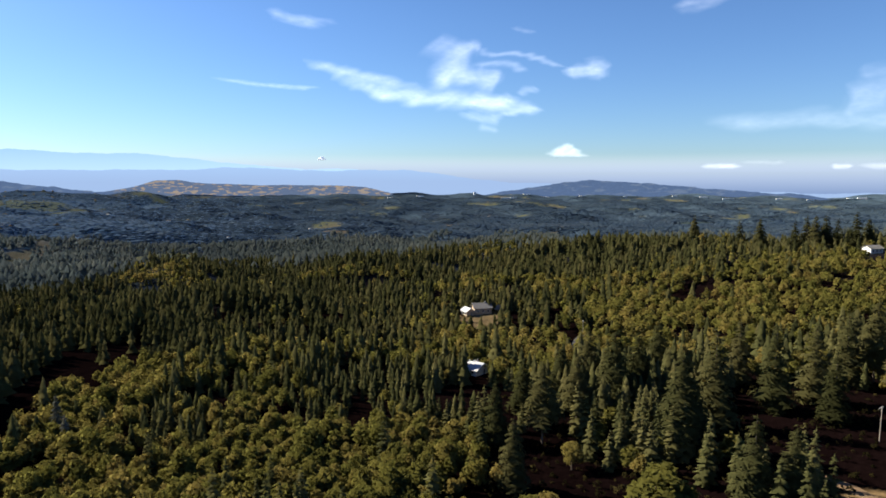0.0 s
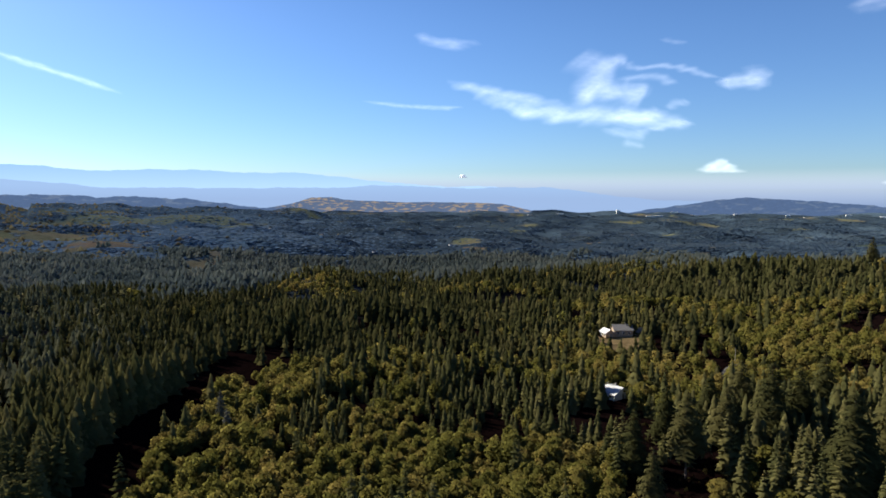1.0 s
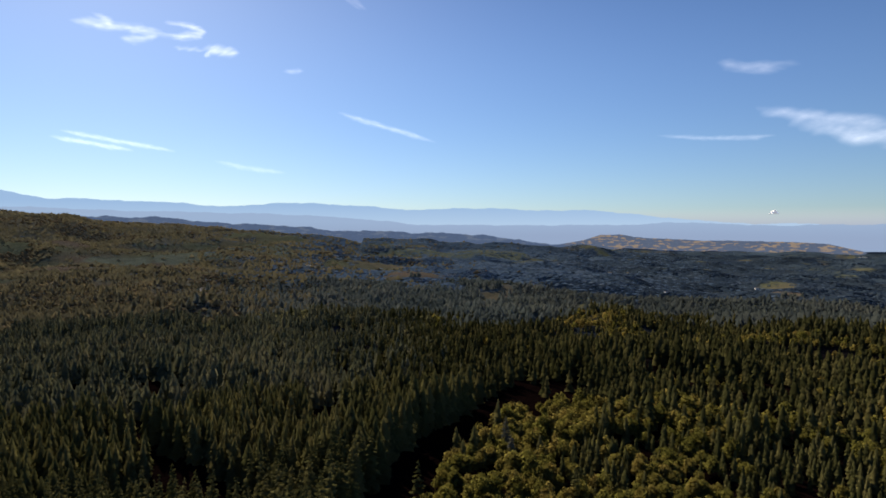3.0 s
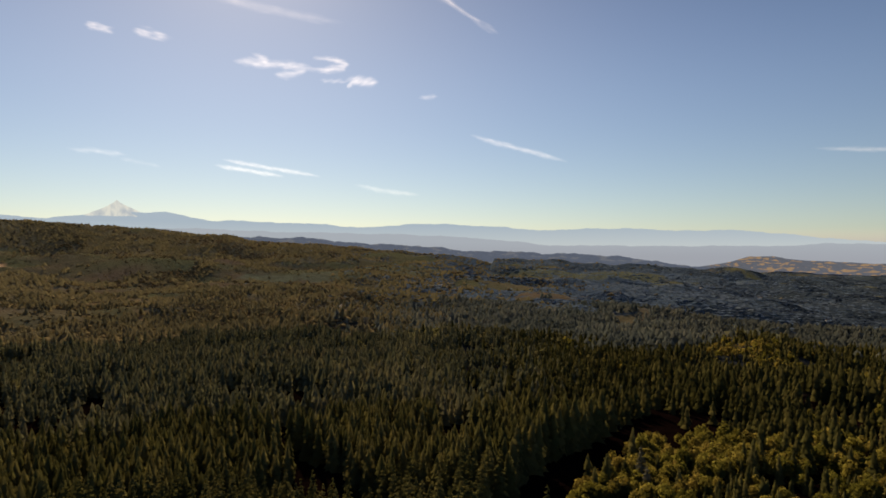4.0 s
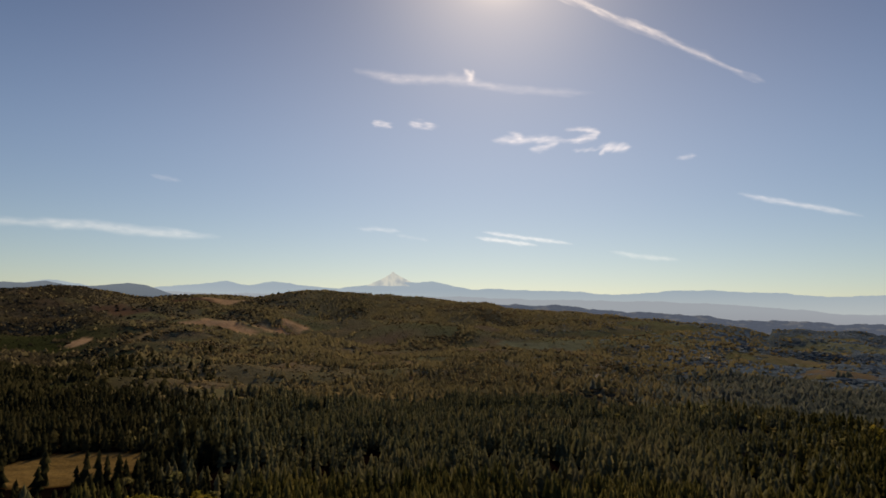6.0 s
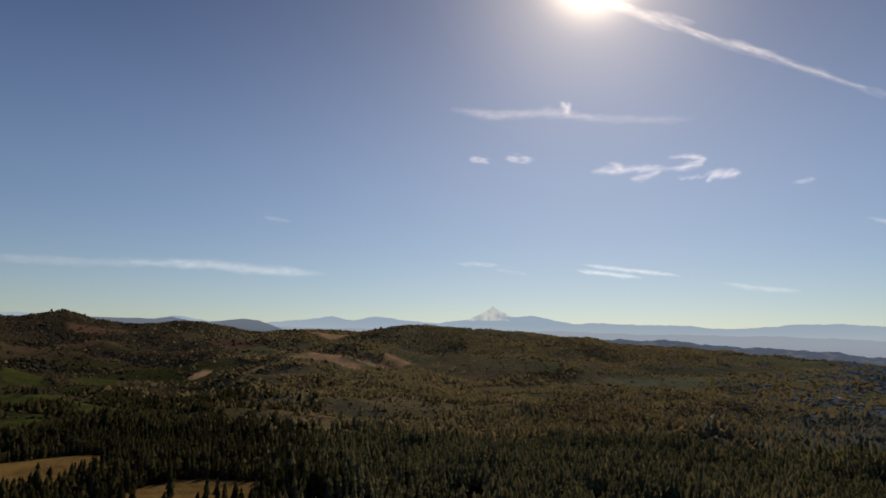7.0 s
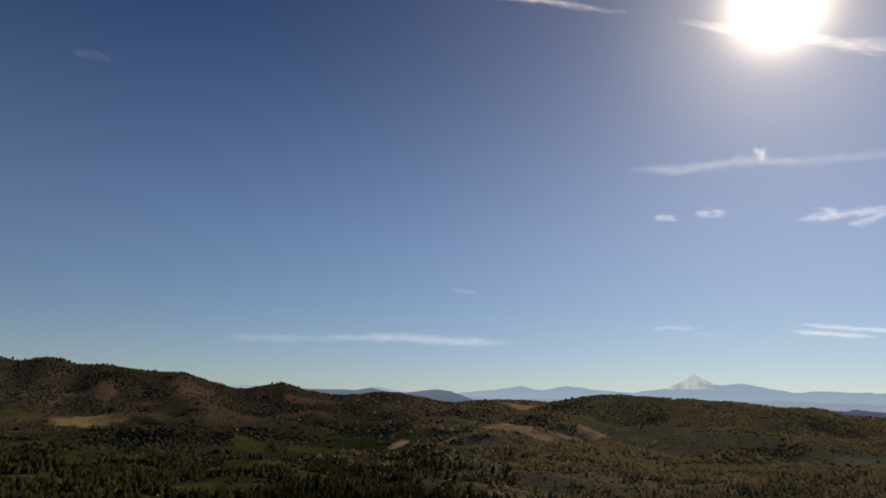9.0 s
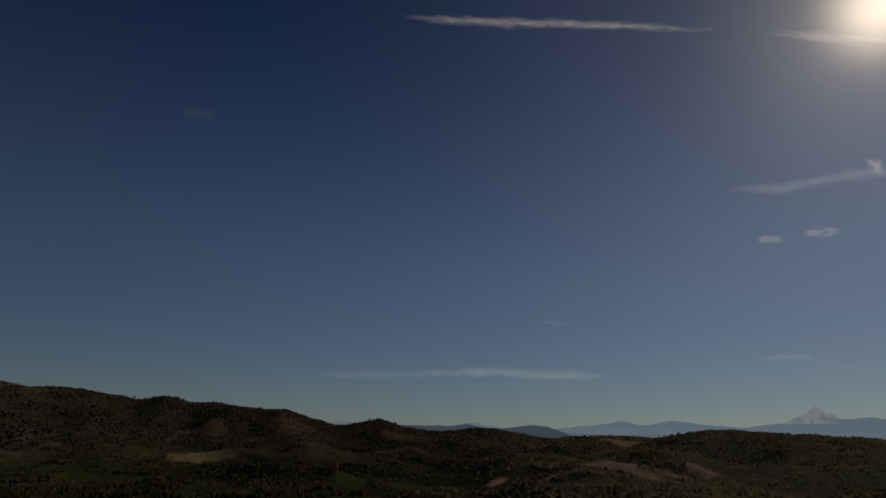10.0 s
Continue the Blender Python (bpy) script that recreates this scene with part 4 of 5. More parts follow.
def house(name, label, at, turn, w, d, h, rise, wall, roof, windows=True, chimney=False, group=""):
    base = tagged(new(name), label, "house", group)
    base.matrix_basis = Matrix.Translation(at) @ Matrix.Rotation(radians(turn), 4, "Z")
    part("wall", gable_walls(w, d, h, rise), wall, base)
    part("roof", gable_roof(w, d, h, rise, 0.6), roof, base)
    if windows:
        for s in (1, -1):
            for k in range(3):
                x = (k - 1) * w * 0.3
                win = part("window", box((1.5, 0.12, 1.3), (x, s * (d / 2 + 0.02), h * 0.55), 0, 0.02), mat_wall_white, base)
                part("pane", box((1.2, 0.06, 1.0), (x, s * (d / 2 + 0.09), h * 0.55)), mat_glass, win)
        part("door", box((0.12, 1.0, 2.05), (w / 2 + 0.03, 0.6, 1.05), 0, 0.02), mat_roof_grey, base)
    if chimney:
        part("chimney", box((0.6, 0.6, 1.4), (w * 0.2, 0, h + rise + 0.4), 0, 0.05), mat_roof_grey, base)
    return base


house("white_house", "house with a pale metal roof among broadleaf trees", ground_at(-2.9, 240), -45, 10.0, 8.0, 2.5, 2.0, mat_wall_white, mat_roof_white, True, True)
x, y, z = ground_at(-3.6, 352)
house("tan_house", "large tan timber house with a grey shingle roof in a clearing", (x, y, z), 12, 10, 7, 3.8, 2.2, mat_wall_tan, mat_roof_grey, True, True)
house("garage", "tan timber garage with a pale roof beside the house", (x - 8.0, y - 4, z), -62, 6.0, 5.0, 2.6, 1.6, mat_wall_tan, mat_roof_white)
house("shed", "small tan shed with a grey roof in the clearing", (x + 9, y + 2, z), 30, 5, 4, 2.6, 1.6, mat_wall_tan, mat_roof_grey, False)
house("hill_house", "white painted house below tall firs", ground_at(-34.7, 498), 10, 9.5, 7, 3.4, 1.8, mat_wall_white, mat_roof_grey)
for n, (az, r, turn) in enumerate([(23.76, 1790, 20), (40.31, 1150, -10), (50.2, 1780, 40), (50.9, 1790, 5), (12.0, 1900, 30), (-12.5, 2050, -20), (-20.3, 1960, 12), (30.5, 1500, 80), (59.8, 1130, 15), (28.2, 2050, -35), (-4.2, 2450, 10), (19.0, 1620, 50)]):
    house("far_house", "small white farmhouse among distant woods", ground_at(az, r), turn, 10, 7, 3.2, 2.2, mat_wall_white, mat_roof_grey, False, False, "far houses of the valley")


# pale sheds and blocks of the town on the plain
def town_block(az, r, w, d, h):
    base = tagged(new("warehouse"), "pale flat-roofed warehouse on the distant plain", "building", "buildings of the far town")
    base.matrix_basis = Matrix.Translation(ground_at(az, r)) @ Matrix.Rotation(radians(az + 8), 4, "Z")
    part("wall", box((w, d, h), (0, 0, h / 2), 0, 0.2), mat_wall_white, base)
    part("roof", box((w + 0.8, d + 0.8, 0.5), (0, 0, h + 0.25), 0, 0.1), mat_roof_white, base)


for az, r, w, h in [(-2.9, 4560, 16, 24), (-5.7, 4260, 62, 9), (-6.4, 4290, 40, 7), (-24.5, 4420, 70, 9), (-22.6, 4520, 50, 8), (-33.8, 4300, 45, 12), (-33.0, 4330, 26, 9), (-30.4, 4240, 38, 8),
                    (4.8, 4540, 40, 7), (-7.6, 4560, 46, 7), (-9.2, 4540, 60, 6), (-20.3, 4500, 30, 8), (-16.2, 4480, 24, 7), (-17.5, 4490, 32, 6), (-18.3, 4470, 22, 6), (-28.2, 4500, 34, 7), (2.1, 4560, 50, 6), (-12.4, 4500, 20, 6)]:
    town_block(az, r, w, 24, h)


# ---------------- yard, lane and poles ----------------
def strip(name, label, mat, points, width, lift, category):
    """A lane laid on the ground along bearings and distances."""
    P = [Vector(ground_at(*p)) for p in points]
    dense = []
    for a, b in zip(P, P[1:]):
        n = max(2, int((b - a).length / 3))
        dense += [a.lerp(b, i / n) for i in range(n)]
    dense.append(P[-1])
    bm = bmesh.new()
    rows = []
    for i, p in enumerate(dense):
        t = (dense[min(i + 1, len(dense) - 1)] - dense[max(i - 1, 0)]).normalized()
        s = Vector((-t.y, t.x, 0)).normalized()
        row = []
        for k in (-1, -0.33, 0.33, 1):
            q = p + s * k * width / 2
            q.z = float(land(np.array([q.x]), np.array([q.y]))[0]) + lift - 0.12 * (abs(k) == 1)
            row.append(bm.verts.new(q))
        rows.append(row)
    for a, b in zip(rows, rows[1:]):
        for k in range(3):
            bm.faces.new((a[k], a[k + 1], b[k + 1], b[k]))
    bmesh.ops.recalc_face_normals(bm, faces=bm.faces[:])
    me = bpy.data.meshes.new(name)
    bm.to_mesh(me)
    bm.free()
    me.materials.append(mat)
    return tagged(new(name, me), label, category, kind="structure")


strip("road", "narrow asphalt lane through the trees", mat_asphalt, [(-12.0, 274), (-12.2, 286), (-12.6, 296), (-13.4, 304)], 4.0, 0.25, "road")
strip("driveway", "pale gravel drive across the yard", mat_gravel, [(-32.6, 170), (-34.5, 168), (-37.0, 162), (-41.0, 154)], 4, 0.25, "driveway")


def utility_pole(az, r, h, turn):
    base = tagged(new("utility_pole"), "weathered timber utility pole with a crossarm", "pole", "utility poles")
    base.matrix_basis = Matrix.Translation(ground_at(az, r)) @ Matrix.Rotation(radians(turn), 4, "Z")
    bm = bmesh.new()
    bmesh.ops.create_cone(bm, cap_ends=True, segments=8, radius1=0.17, radius2=0.11, depth=h, matrix=Matrix.Translation((0, 0, h / 2)))
    part("pole", bm, mat_pole, base)
    part("crossarm", box((2.4, 0.12, 0.14), (0, 0.16, h - 0.6), 0, 0.02), mat_pole, base)
    for k in (-1, 0, 1):
        bm = bmesh.new()
        bmesh.ops.create_cone(bm, cap_ends=True, segments=6, radius1=0.07, radius2=0.04, depth=0.22, matrix=Matrix.Translation((k * 1.05, 0.16, h - 0.42)))
        part("insulator", bm, mat_wall_white, base)


utility_pole(-36.1, 203, 10, 30)
utility_pole(-12.9, 292, 10, 75)

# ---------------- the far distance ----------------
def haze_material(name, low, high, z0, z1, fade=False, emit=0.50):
    """Far hills with the bright air before them painted in: a haze-coloured glow, graded by height."""
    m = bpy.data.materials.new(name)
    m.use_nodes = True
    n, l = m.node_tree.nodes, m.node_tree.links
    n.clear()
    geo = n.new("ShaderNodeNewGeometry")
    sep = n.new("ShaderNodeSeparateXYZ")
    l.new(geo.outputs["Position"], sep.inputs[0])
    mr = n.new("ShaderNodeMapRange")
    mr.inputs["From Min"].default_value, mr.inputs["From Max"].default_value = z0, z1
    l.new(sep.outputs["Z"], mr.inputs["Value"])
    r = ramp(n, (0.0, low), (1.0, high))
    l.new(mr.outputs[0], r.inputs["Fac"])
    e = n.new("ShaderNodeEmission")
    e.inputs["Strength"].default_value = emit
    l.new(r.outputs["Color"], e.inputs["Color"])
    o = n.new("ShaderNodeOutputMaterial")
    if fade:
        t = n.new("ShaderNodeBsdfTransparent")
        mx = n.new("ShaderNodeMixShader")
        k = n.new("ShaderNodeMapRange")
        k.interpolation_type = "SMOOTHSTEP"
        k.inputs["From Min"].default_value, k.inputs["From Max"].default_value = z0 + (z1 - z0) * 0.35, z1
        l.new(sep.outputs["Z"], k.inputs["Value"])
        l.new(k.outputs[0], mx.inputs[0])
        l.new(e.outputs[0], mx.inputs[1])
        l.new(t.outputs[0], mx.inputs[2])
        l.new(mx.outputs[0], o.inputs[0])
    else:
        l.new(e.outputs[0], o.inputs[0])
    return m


def ridge(name, label, r, profile, rough, mat, seed, az0, az1):
    """A far range of hills: a crest with a slope that comes down towards the eye."""
    az = np.arange(az0, az1, 0.12)
    pa, pe = np.array([p[0] for p in profile]), np.array([p[1] for p in profile])
    top = 75 + r * np.tan(np.radians(np.interp(az, pa, pe)))
    g = np.random.default_rng(seed)
    for k in range(10):
        s = 0.35 * 1.5 ** k
        top = top + rough * 0.30 * s ** 0.6 * np.sin(az / s * 6.283 + g.uniform(0, 6.283))
    rows = []
    for u, back in ((0.0, -70), (0.35, -45), (0.7, -20), (1.0, 0), (0.6, 14)):
        rr = r + back
        rows.append(np.stack([-rr * np.sin(np.radians(az)), rr * np.cos(np.radians(az)), -100 + (top + 100) * u], 1))
    V = np.concatenate(rows)
    n = len(az)
    F = [(k * n + i, k * n + i + 1, (k + 1) * n + i + 1, (k + 1) * n + i) for k in range(len(rows) - 1) for i in range(n - 1)]
    return tagged(new(name, mesh_from(name, V, F, mat, smooth=True)), label, "mountains", kind="structure")


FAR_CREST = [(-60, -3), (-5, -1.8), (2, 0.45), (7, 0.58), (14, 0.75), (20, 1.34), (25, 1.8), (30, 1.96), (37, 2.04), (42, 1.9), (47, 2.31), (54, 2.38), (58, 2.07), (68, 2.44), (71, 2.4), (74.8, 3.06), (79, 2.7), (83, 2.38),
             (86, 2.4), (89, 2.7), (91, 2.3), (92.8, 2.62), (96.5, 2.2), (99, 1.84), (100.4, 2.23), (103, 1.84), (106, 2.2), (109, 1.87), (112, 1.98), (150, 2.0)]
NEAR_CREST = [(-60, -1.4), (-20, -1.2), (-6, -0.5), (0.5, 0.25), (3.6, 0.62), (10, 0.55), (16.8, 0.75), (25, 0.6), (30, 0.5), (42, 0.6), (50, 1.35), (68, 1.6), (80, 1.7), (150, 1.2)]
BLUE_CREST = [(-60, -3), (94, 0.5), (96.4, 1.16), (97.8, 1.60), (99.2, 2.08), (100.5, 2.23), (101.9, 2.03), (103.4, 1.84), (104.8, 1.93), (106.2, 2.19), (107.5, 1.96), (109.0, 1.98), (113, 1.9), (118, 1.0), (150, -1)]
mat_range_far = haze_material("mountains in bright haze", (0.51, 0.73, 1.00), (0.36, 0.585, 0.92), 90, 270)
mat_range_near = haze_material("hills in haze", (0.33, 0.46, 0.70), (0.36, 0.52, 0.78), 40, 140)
# a glowing sheet that thins upwards, painted as the haze band
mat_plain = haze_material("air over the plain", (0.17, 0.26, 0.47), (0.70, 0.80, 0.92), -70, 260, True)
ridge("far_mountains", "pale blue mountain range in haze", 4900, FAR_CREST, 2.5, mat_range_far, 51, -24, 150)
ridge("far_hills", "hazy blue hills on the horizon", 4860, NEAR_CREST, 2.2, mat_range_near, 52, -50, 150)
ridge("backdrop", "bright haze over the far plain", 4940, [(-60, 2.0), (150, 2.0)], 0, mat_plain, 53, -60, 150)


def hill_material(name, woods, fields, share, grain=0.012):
    """Hills a few miles off: woods and pale fields, with blue haze painted into a glowing colour."""
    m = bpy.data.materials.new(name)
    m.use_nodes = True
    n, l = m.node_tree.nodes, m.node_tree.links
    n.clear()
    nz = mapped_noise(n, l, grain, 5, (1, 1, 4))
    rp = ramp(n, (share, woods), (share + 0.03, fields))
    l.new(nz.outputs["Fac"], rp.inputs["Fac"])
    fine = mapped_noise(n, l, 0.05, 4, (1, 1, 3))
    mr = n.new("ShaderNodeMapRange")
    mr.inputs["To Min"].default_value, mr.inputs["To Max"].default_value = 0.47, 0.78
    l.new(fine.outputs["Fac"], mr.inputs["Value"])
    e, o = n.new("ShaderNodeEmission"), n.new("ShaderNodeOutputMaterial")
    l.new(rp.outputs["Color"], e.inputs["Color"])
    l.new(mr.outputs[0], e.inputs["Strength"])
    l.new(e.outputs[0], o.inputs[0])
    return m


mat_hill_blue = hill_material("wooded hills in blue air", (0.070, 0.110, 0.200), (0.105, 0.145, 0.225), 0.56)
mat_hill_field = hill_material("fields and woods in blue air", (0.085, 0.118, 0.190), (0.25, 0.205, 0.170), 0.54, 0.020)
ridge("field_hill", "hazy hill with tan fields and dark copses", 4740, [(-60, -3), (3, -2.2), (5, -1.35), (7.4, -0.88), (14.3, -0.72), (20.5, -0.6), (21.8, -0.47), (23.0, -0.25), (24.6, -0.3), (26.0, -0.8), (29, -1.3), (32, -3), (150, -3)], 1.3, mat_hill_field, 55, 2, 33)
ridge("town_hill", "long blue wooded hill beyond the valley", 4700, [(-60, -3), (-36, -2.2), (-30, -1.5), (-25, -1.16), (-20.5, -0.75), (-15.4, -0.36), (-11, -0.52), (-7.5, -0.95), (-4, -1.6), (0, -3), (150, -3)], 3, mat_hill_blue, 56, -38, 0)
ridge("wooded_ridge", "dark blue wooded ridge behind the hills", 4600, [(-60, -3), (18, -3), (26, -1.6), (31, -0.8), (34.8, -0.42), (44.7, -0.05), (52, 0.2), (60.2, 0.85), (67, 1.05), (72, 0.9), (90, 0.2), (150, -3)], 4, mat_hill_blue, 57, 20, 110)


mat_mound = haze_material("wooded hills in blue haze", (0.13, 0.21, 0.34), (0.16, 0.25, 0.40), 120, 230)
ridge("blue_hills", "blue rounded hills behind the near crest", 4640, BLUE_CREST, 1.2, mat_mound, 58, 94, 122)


def snow_peak(az, r, foot, top, half):
    """A snow-covered volcano: uneven ribs running down from the summit."""
    m, n, l, b = material("snow and rock with a blue glow", 0.8)
    noise = mapped_noise(n, l, 0.02, 5, (1, 1, 0.35))
    # the peak's far-off brightness is put in as a blue-tinted glow
    rp = ramp(n, (0.36, (0.48, 0.69, 1.0)), (0.60, (0.76, 0.98, 1.20)))
    l.new(noise.outputs["Fac"], rp.inputs["Fac"])
    e = n.new("ShaderNodeEmission")
    e.inputs["Strength"].default_value = 0.45
    l.new(rp.outputs["Color"], e.inputs["Color"])
    l.new(e.outputs[0], n["Material Output"].inputs["Surface"])
    zf, zt = 75 + r * math.tan(radians(foot)), 75 + r * math.tan(radians(top))
    wide = r * math.tan(radians(half))
    g = np.random.default_rng(9)
    V, F, rings, spokes = [], [], 9, 40
    for k in range(rings):
        u = k / (rings - 1)
        for i in range(spokes):
            a = 6.283 * i / spokes
            rad = wide * (u ** 1.25) * (1 + 0.14 * math.sin(5 * a + 1) + 0.10 * math.sin(9 * a) + g.normal(0, 0.035)) + (3.0 if k == 0 else 0)
            V.append((rad * math.cos(a), 0.25 * rad * math.sin(a), zt + (zf - zt) * u + g.normal(0, 1.2) - (4 if k == 0 and i % 3 else 0)))
    V.append((1.5, 0, zt + 3))
    for k in range(rings - 1):
        F += [(k * spokes + i, k * spokes + (i + 1) % spokes, (k + 1) * spokes + (i + 1) % spokes, (k + 1) * spokes + i) for i in range(spokes)]
    V = np.array(V)
    tri = [(a, b_, c) for a, b_, c, d in F] + [(a, c, d) for a, b_, c, d in F] + [(len(V) - 1, (i + 1) % spokes, i) for i in range(spokes)]
    ob = new("snow_mountain", mesh_from("snow_mountain", V, tri, m, smooth=False))
    ob.matrix_basis = Matrix.Translation((-r * math.sin(radians(az)), r * math.cos(radians(az)), 0)) @ Matrix.Rotation(radians(az), 4, "Z")
    return tagged(ob, "snow-covered volcano standing above the range", "mountain", kind="structure")


snow_peak(78.35, 4925, 2.55, 3.86, 2.3)


# ---------------- clouds ----------------
def cloud_material():
    """Thin ice cloud: the light it would scatter is put in as a glow on top of the sky's."""
    m = bpy.data.materials.new("ice cloud")
    m.use_nodes = True
    n, l = m.node_tree.nodes, m.node_tree.links
    n.clear()
    at = n.new("ShaderNodeAttribute")
    at.attribute_name = "veil"
    fine = mapped_noise(n, l, 0.02, 6, (1, 1, 2.2))
    mr = n.new("ShaderNodeMapRange")
    mr.inputs["From Min"].default_value, mr.inputs["From Max"].default_value = 0.30, 0.70
    mr.inputs["To Min"].default_value, mr.inputs["To Max"].default_value = 0.80, 1.16
    l.new(fine.outputs["Fac"], mr.inputs["Value"])
    mul, bright = n.new("ShaderNodeMath"), n.new("ShaderNodeMath")
    mul.operation = bright.operation = "MULTIPLY"
    l.new(at.outputs["Fac"], mul.inputs[0])
    l.new(mr.outputs[0], mul.inputs[1])
    l.new(mul.outputs[0], bright.inputs[0])
    bright.inputs[1].default_value = 0.25
    t, e, both_, o = n.new("ShaderNodeBsdfTransparent"), n.new("ShaderNodeEmission"), n.new("ShaderNodeAddShader"), n.new("ShaderNodeOutputMaterial")
    e.inputs["Color"].default_value = (0.98, 0.95, 0.92, 1)
    l.new(bright.outputs[0], e.inputs["Strength"])
    l.new(t.outputs[0], both_.inputs[0])
    l.new(e.outputs[0], both_.inputs[1])
    l.new(both_.outputs[0], o.inputs[0])
    return m


mat_cloud = cloud_material()


def cloud_sheet(name, label, strokes, fray=0.55, base=None):
    """A sheet of ice cloud blown out along strokes of bearings and heights; widths in degrees, frayed by the wind."""
    every = np.array([p for line, w, s in strokes for p in line])
    widest = max(w for line, w, s in strokes)
    lo, hi = every.min(axis=0) - 2.6 * widest - 0.4, every.max(axis=0) + 2.6 * widest + 0.4
    step = 0.065 if widest < 0.4 else 0.10
    A, E = np.meshgrid(np.arange(lo[0], hi[0], step), np.arange(lo[1], hi[1], step), indexing="ij")
    squeeze = np.cos(np.radians(E))
    tilt = (every[-1, 1] - every[0, 1]) / (every[-1, 0] - every[0, 0] + 1e-6)
    tilt = float(np.clip(tilt, -0.5, 0.5))
    bend = lambda size, seed: ripple(A * squeeze / 4.5, E - tilt * A, size, seed)
    wa = A + fray * widest * (0.8 * bend(3.2 * widest, 301) + 0.35 * bend(1.3 * widest, 302))
    we = E + fray * widest * (0.30 * bend(2.6 * widest, 303) + 0.14 * bend(1.0 * widest, 304))
    veil = np.zeros_like(A)
    for line, width, strength in strokes:
        best = np.zeros_like(A)
        n = len(line) - 1
        for k, ((a0, e0), (a1, e1)) in enumerate(zip(line, line[1:])):
            dx, dy = (a1 - a0), e1 - e0
            c2 = squeeze * squeeze
            u = np.clip(((wa - a0) * dx * c2 + (we - e0) * dy) / (dx * dx * c2 + dy * dy + 1e-9), 0, 1)
            d = np.hypot((wa - a0 - u * dx) * squeeze, we - e0 - u * dy)
            along = (k + u) / n
            thin = 0.25 + 0.75 * np.clip(np.minimum(along, 1 - along) * 5, 0, 1)
            best = np.maximum(best, thin * np.exp(-(d / (0.86 * width * (0.45 + 0.55 * thin))) ** 2))
        veil = veil + strength * best * (1 - 0.35 * np.minimum(veil, 1))
    comb = 0.6 * bend(1.2 * widest, 306) + 0.4 * bend(0.55 * widest, 307)
    veil = np.clip(0.86 * veil * (1 + 0.45 * fray * comb) - 0.06, 0, 1.15)
    if base is not None:
        veil = veil * np.clip((E - base) / 0.10, 0, 1)
    rim = np.minimum(np.minimum(A - lo[0], hi[0] - A), np.minimum(E - lo[1], hi[1] - E))
    veil = veil * np.clip(rim / (4 * step), 0, 1)
    a, e = np.radians(A), np.radians(E)
    V = np.stack([-np.sin(a) * np.cos(e) * 4620, np.cos(a) * np.cos(e) * 4620, 75 + np.sin(e) * 4620], -1).reshape(-1, 3)
    n, m = A.shape
    I, J = np.meshgrid(np.arange(n - 1), np.arange(m - 1), indexing="ij")
    F = np.stack([I * m + J, I * m + J + 1, (I + 1) * m + J + 1, (I + 1) * m + J], -1).reshape(-1, 4)
    flat = veil.ravel()
    F = F[flat[F].max(axis=1) > 0.004]
    used, F = np.unique(F, return_inverse=True)
    me = mesh_from(name, V[used], F.reshape(-1, 4), mat_cloud, smooth=True)
    me.attributes.new("veil", "FLOAT", "POINT").data.foreach_set("value", flat[used].astype(np.float32))
    return tagged(new(name, me), label, "cloud", "clouds in the sky", kind="structure")


cloud_sheet("cirrus_cloud", "broad torn white cirrus cloud with feathered streaks", [([(-2.56, 11.57), (-0.81, 10.55), (-0.05, 8.88), (-0.81, 7.66)], 1.35, 0.95),
    ([(-0.81, 9.59), (-3.34, 8.38), (-4.59, 8.61)], 1.04, 0.80),
    ([(-1.81, 11.72), (-3.07, 11.24), (-3.32, 10.77)], 0.47, 0.50),
    ([(-3.32, 10.91), (-5.82, 10.68), (-8.80, 10.19), (-10.78, 9.43)], 0.26, 0.55),
    ([(-3.07, 9.96), (-5.33, 9.74), (-7.09, 9.33)], 0.36, 0.50),
    ([(11.74, 9.87), (9.22, 9.00), (6.25, 8.58), (2.73, 8.04)], 0.52, 0.75),
    ([(9.72, 8.42), (4.76, 7.35), (-0.30, 6.78), (-4.87, 6.47), (-8.14, 5.84)], 0.68, 0.85),
    ([(7.26, 7.51), (3.25, 6.77), (-0.30, 6.59)], 0.47, 0.50)])
cloud_sheet("cirrus_cloud", "thin lower wisps of a cirrus cloud", [([(-1.83, 6.78), (-4.87, 6.37), (-6.12, 6.84)], 0.73, 0.70),
    ([(-4.88, 5.38), (-7.14, 5.85), (-8.98, 5.92)], 0.31, 0.70),
    ([(-6.61, 7.37), (-8.60, 7.82)], 0.42, 0.40),
    ([(-1.58, 5.50), (-3.36, 5.20), (-5.29, 5.08)], 0.47, 0.55),
    ([(-2.86, 4.40), (-4.89, 4.09)], 0.36, 0.40)])
cloud_sheet("cirrus_cloud", "small bright cirrus cloud", [([(-10.79, 9.05), (-12.72, 9.08), (-14.40, 8.83)], 0.57, 0.95),
    ([(-12.46, 9.93), (-13.90, 9.60), (-14.53, 9.20)], 0.52, 0.45)])
cloud_sheet("cirrus_cloud", "thin white wisp of cirrus cloud", [([(19.85, 8.22), (16.45, 7.87), (13.14, 7.70), (10.81, 7.77)], 0.21, 0.50)])
cloud_sheet("cirrus_cloud", "thin white wisp of cirrus cloud", [([(15.32, 13.77), (13.46, 13.34), (10.36, 12.77)], 0.47, 0.50),
    ([(12.98, 13.55), (9.14, 13.09)], 0.31, 0.25)])
cloud_sheet("cirrus_cloud", "thin white wisp of cirrus cloud", [([(-19.49, 13.81), (-21.67, 13.87), (-24.18, 14.04)], 0.62, 0.40),
    ([(-6.04, 12.81), (-8.27, 12.43)], 0.21, 0.30)])
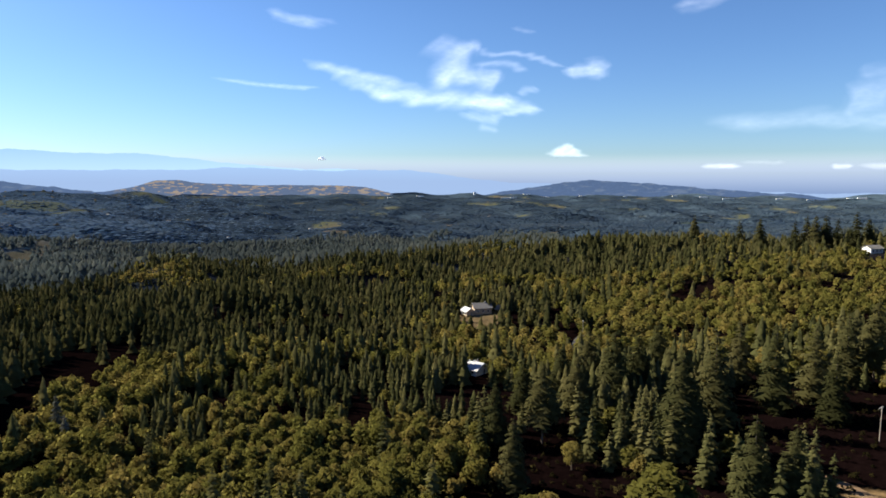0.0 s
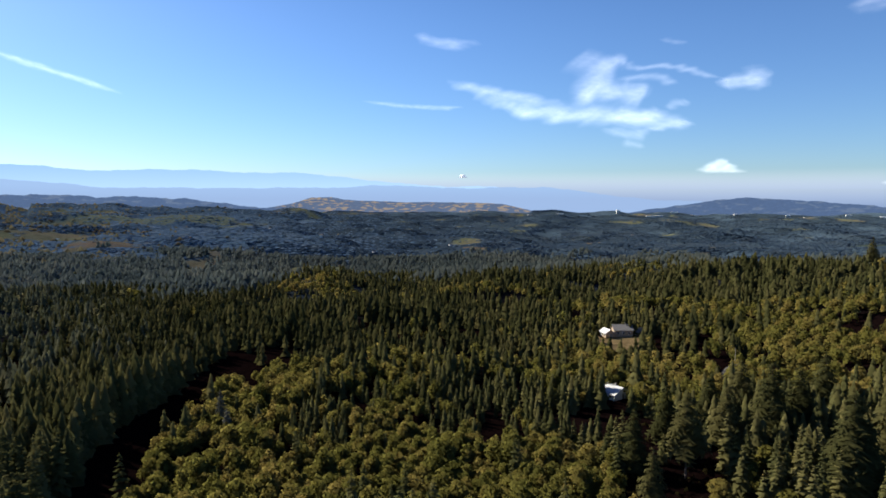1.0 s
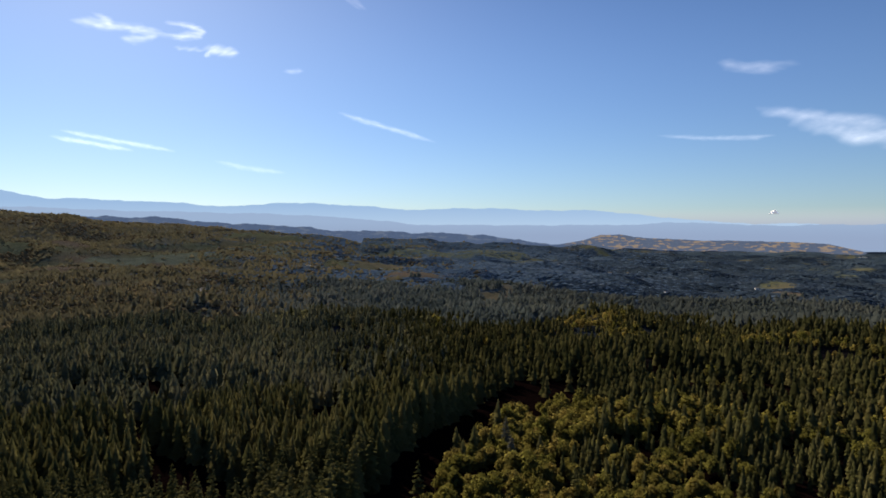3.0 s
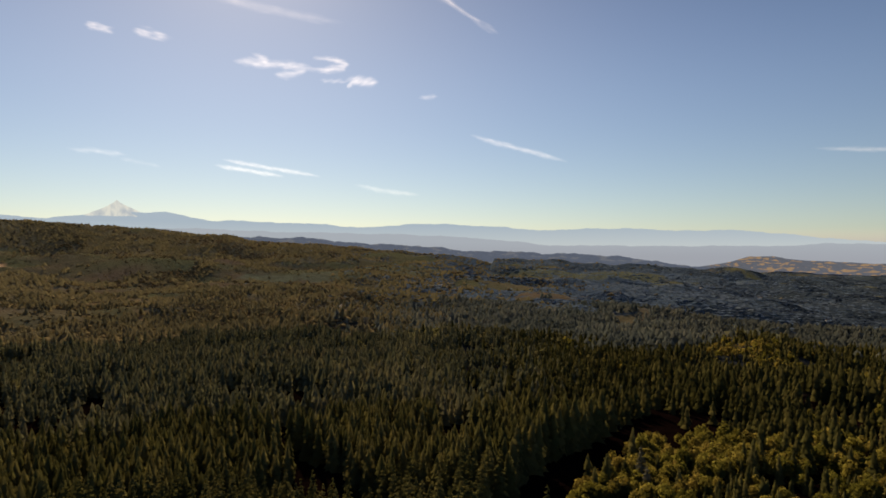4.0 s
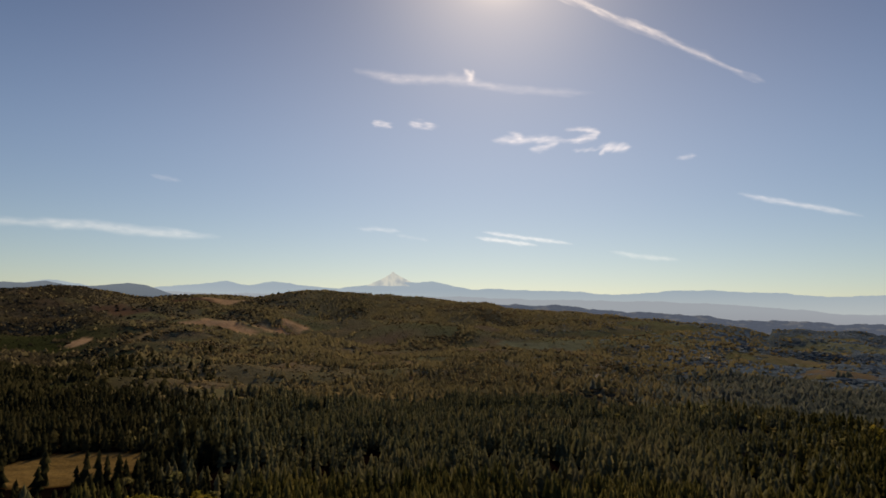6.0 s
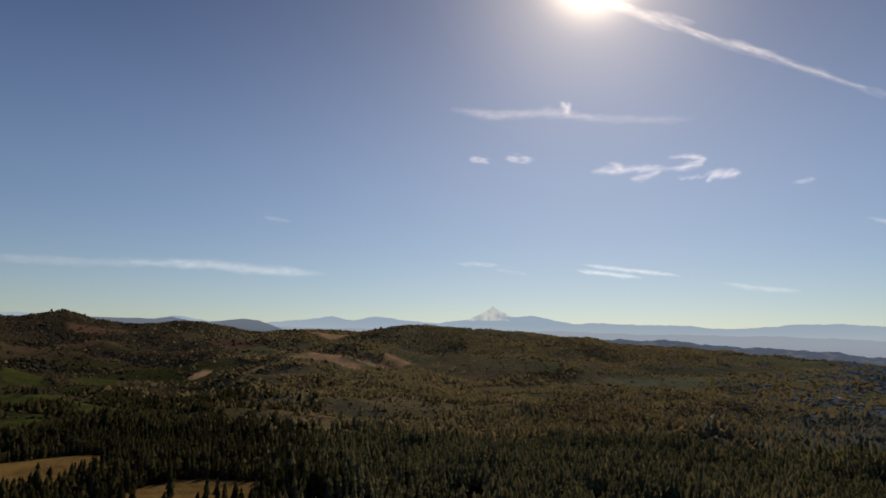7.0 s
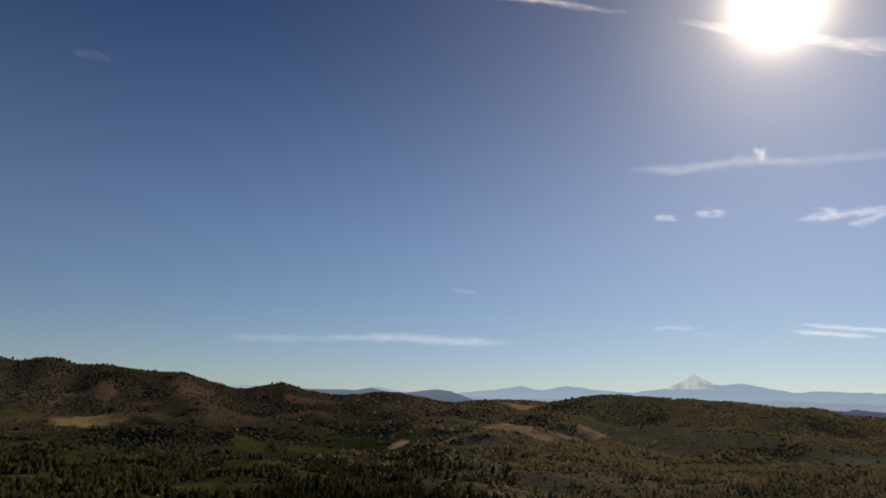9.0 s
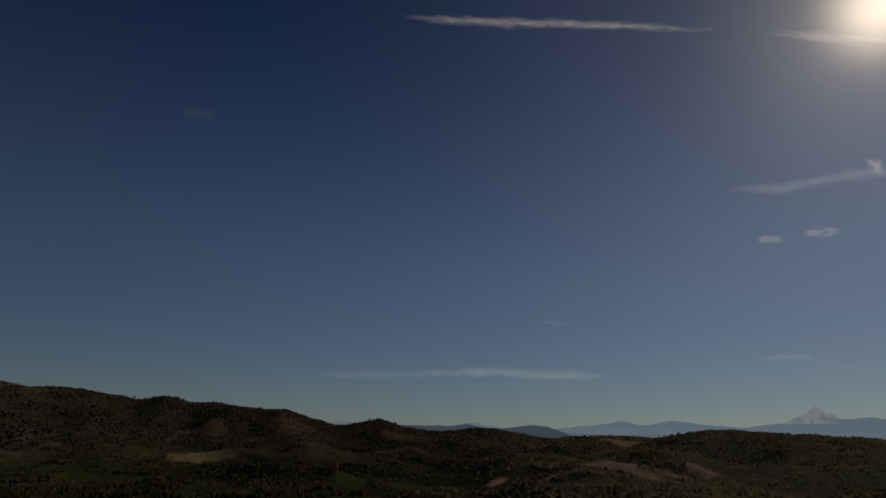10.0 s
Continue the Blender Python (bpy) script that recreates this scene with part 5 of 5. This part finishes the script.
cloud_sheet("cirrus_cloud", "wide faint veil of cirrus cloud", [([(-22.08, 4.64), (-25.92, 4.24), (-30.26, 4.50), (-34.90, 4.11), (-37.27, 4.34)], 0.83, 0.40),
    ([(-32.04, 5.68), (-33.45, 6.00), (-35.84, 6.03)], 1.25, 0.45),
    ([(-33.34, 7.72), (-35.72, 7.82)], 0.62, 0.30)])
cloud_sheet("cumulus_cloud", "small white heaped cloud with a flat grey base", [([(-9.35, 2.02), (-10.45, 2.06), (-11.68, 2.00), (-12.91, 1.79)], 0.29, 1.20),
    ([(-9.84, 2.31), (-10.93, 2.45), (-12.22, 2.24)], 0.29, 1.10),
    ([(-10.53, 2.66), (-11.12, 2.75), (-11.72, 2.59)], 0.23, 0.90)], 0.4, 1.72)
cloud_sheet("cumulus_cloud", "low flat white cloud bank near the horizon", [([(-22.25, 0.86), (-23.77, 0.89), (-25.35, 0.84)], 0.21, 0.90),
    ([(-25.24, 1.21), (-28.71, 1.12)], 0.21, 0.25)], 0.4)
cloud_sheet("cumulus_cloud", "low flat white cloud bank near the horizon", [([(-31.61, 0.79), (-33.07, 0.82)], 0.21, 0.80),
    ([(-33.43, 0.86), (-35.53, 0.79), (-37.52, 0.73)], 0.26, 0.60)], 0.4)
cloud_sheet("contrail", "short slanting vapour trail", [([(48.28, 10.48), (45.67, 9.71), (42.66, 8.96), (39.60, 8.02)], 0.23, 0.70)])
cloud_sheet("cirrus_cloud", "small bright curled cloud", [([(69.35, 15.99), (67.50, 15.91), (65.39, 15.97), (63.02, 16.00)], 0.34, 0.95),
    ([(67.72, 16.56), (66.87, 16.26), (66.44, 15.92)], 0.29, 0.80),
    ([(65.64, 15.07), (64.33, 15.27), (63.28, 15.76)], 0.34, 0.80),
    ([(63.54, 15.76), (61.46, 15.78), (59.90, 16.09), (59.75, 16.38), (60.68, 16.65), (62.50, 16.74)], 0.26, 1.15)], 0.7)
cloud_sheet("cirrus_cloud", "small bright puff of cloud", [([(59.64, 15.00), (58.36, 15.01), (56.99, 14.96)], 0.39, 1.20),
    ([(59.54, 14.50), (58.87, 14.68)], 0.26, 0.80),
    ([(62.13, 14.85), (59.64, 14.90)], 0.18, 0.50)], 0.7)
cloud_sheet("cirrus_cloud", "thin white wisp of cirrus cloud", [([(80.84, 17.14), (79.83, 17.26), (78.65, 17.20)], 0.29, 0.80)], 1.1)
cloud_sheet("cirrus_cloud", "thin white wisp of cirrus cloud", [([(77.41, 17.32), (76.21, 17.24), (74.38, 17.13)], 0.34, 0.75)], 1.1)
cloud_sheet("cirrus_cloud", "long white streak of cirrus cloud with a bright tuft", [([(82.27, 21.70), (78.14, 21.11), (73.43, 21.37), (68.63, 20.55)], 0.47, 0.60),
    ([(71.29, 20.78), (66.49, 20.27), (59.91, 19.77)], 0.42, 0.35),
    ([(72.06, 22.18), (71.52, 21.63), (71.29, 21.02)], 0.31, 1.00),
    ([(71.05, 22.11), (71.41, 21.25)], 0.21, 0.70)])
cloud_sheet("cirrus_cloud", "pair of thin bright cirrus streaks", [([(70.26, 7.67), (66.86, 7.20), (61.93, 6.56)], 0.18, 0.85),
    ([(70.87, 7.14), (68.16, 6.83), (65.18, 6.44)], 0.18, 0.90)], 0.6)
cloud_sheet("cirrus_cloud", "thin white wisp of cirrus cloud", [([(82.04, 7.75), (79.79, 7.70), (77.65, 7.58)], 0.23, 0.40),
    ([(78.26, 7.25), (74.91, 6.79)], 0.26, 0.22)])
cloud_sheet("cirrus_cloud", "thin white wisp of cirrus cloud", [([(58.86, 5.89), (56.11, 5.37), (52.93, 5.05)], 0.23, 0.45)])
cloud_sheet("cirrus_cloud", "small faint shred of cloud", [([(53.01, 13.71), (52.23, 13.77), (51.26, 13.86)], 0.23, 0.50)])
cloud_sheet("cirrus_cloud", "long low streak of cirrus cloud", [([(119.79, 6.05), (114.24, 6.18), (107.27, 6.61)], 0.42, 0.30),
    ([(109.66, 6.47), (103.34, 6.76), (99.27, 6.47), (93.85, 6.49)], 0.42, 0.62)])
cloud_sheet("cirrus_cloud", "thin white wisp of cirrus cloud", [([(99.51, 11.23), (96.88, 10.94)], 0.21, 0.30)])
cloud_sheet("cirrus_cloud", "faint high wisp of cirrus cloud", [([(134.72, 26.88), (132.95, 27.25), (130.83, 27.39)], 0.57, 0.16),
    ([(130.78, 27.08), (125.85, 27.39)], 0.47, 0.07)])
cloud_sheet("contrail", "long ragged white vapour trail", [([(113.79, 38.06), (106.48, 37.85), (97.96, 37.42), (89.74, 36.32), (82.24, 34.68)], 0.34, 0.95),
    ([(110.16, 38.10), (104.04, 37.83), (95.56, 37.22), (87.49, 35.97)], 0.21, 0.60)], 0.8)
cloud_sheet("contrail", "long ragged white vapour trail running to the sun", [([(77.17, 33.28), (72.65, 31.71), (68.53, 30.19), (64.06, 28.65), (60.05, 27.43)], 0.39, 1.00),
    ([(66.40, 29.46), (60.75, 27.02), (54.41, 23.90)], 0.36, 1.00),
    ([(57.07, 25.61), (55.54, 24.70), (52.54, 23.02), (47.77, 20.20)], 0.29, 0.95),
    ([(48.70, 20.66), (45.95, 19.10)], 0.36, 0.30)], 0.8)


def puffy_cloud(name, label, az, el, w, h, seed):
    """A small heaped cloud: a flat base and piled round heads."""
    m, n, l, b = material(name, 1.0)
    b.inputs["Base Color"].default_value = (0.92, 0.91, 0.90, 1)
    # a weak added glow for the light scattered inside the cloud
    b.inputs["Emission Color"].default_value, b.inputs["Emission Strength"].default_value = (0.80, 0.84, 0.95, 1), 0.16
    g = np.random.default_rng(seed)
    V, F, o = [], [], 0
    for k in range(26):
        u = g.uniform(-1, 1)
        rad = w * g.uniform(0.10, 0.22) * (1.1 - 0.6 * abs(u))
        c = np.array((u * w * 0.42, g.uniform(-0.2, 0.2) * w, g.uniform(0.05, 0.7) * h * (1 - u * u)))
        bv, bf = BALL2
        v = c + bv * rad * g.uniform(0.88, 1.12, (len(bv), 1)) * np.array((1.1, 1, 0.75))
        v[:, 2] = np.maximum(v[:, 2], -0.1 * h + 0.06 * h * np.sin(v[:, 0] * 0.05))
        V.append(v)
        F.append(bf + o)
        o += len(bv)
    ob = new(name, mesh_from(name, np.concatenate(V), np.concatenate(F), m, smooth=True))
    ob.matrix_basis = Matrix.Translation(Vector((0, 0, 75)) + way(az, el) * 4600) @ Matrix.Rotation(radians(az), 4, "Z")
    return tagged(ob, label, "cloud", "clouds in the sky", kind="structure")


puffy_cloud("steam_plume", "tiny white steam plume above the plain", 10.86, 1.5, 60, 22, 6)
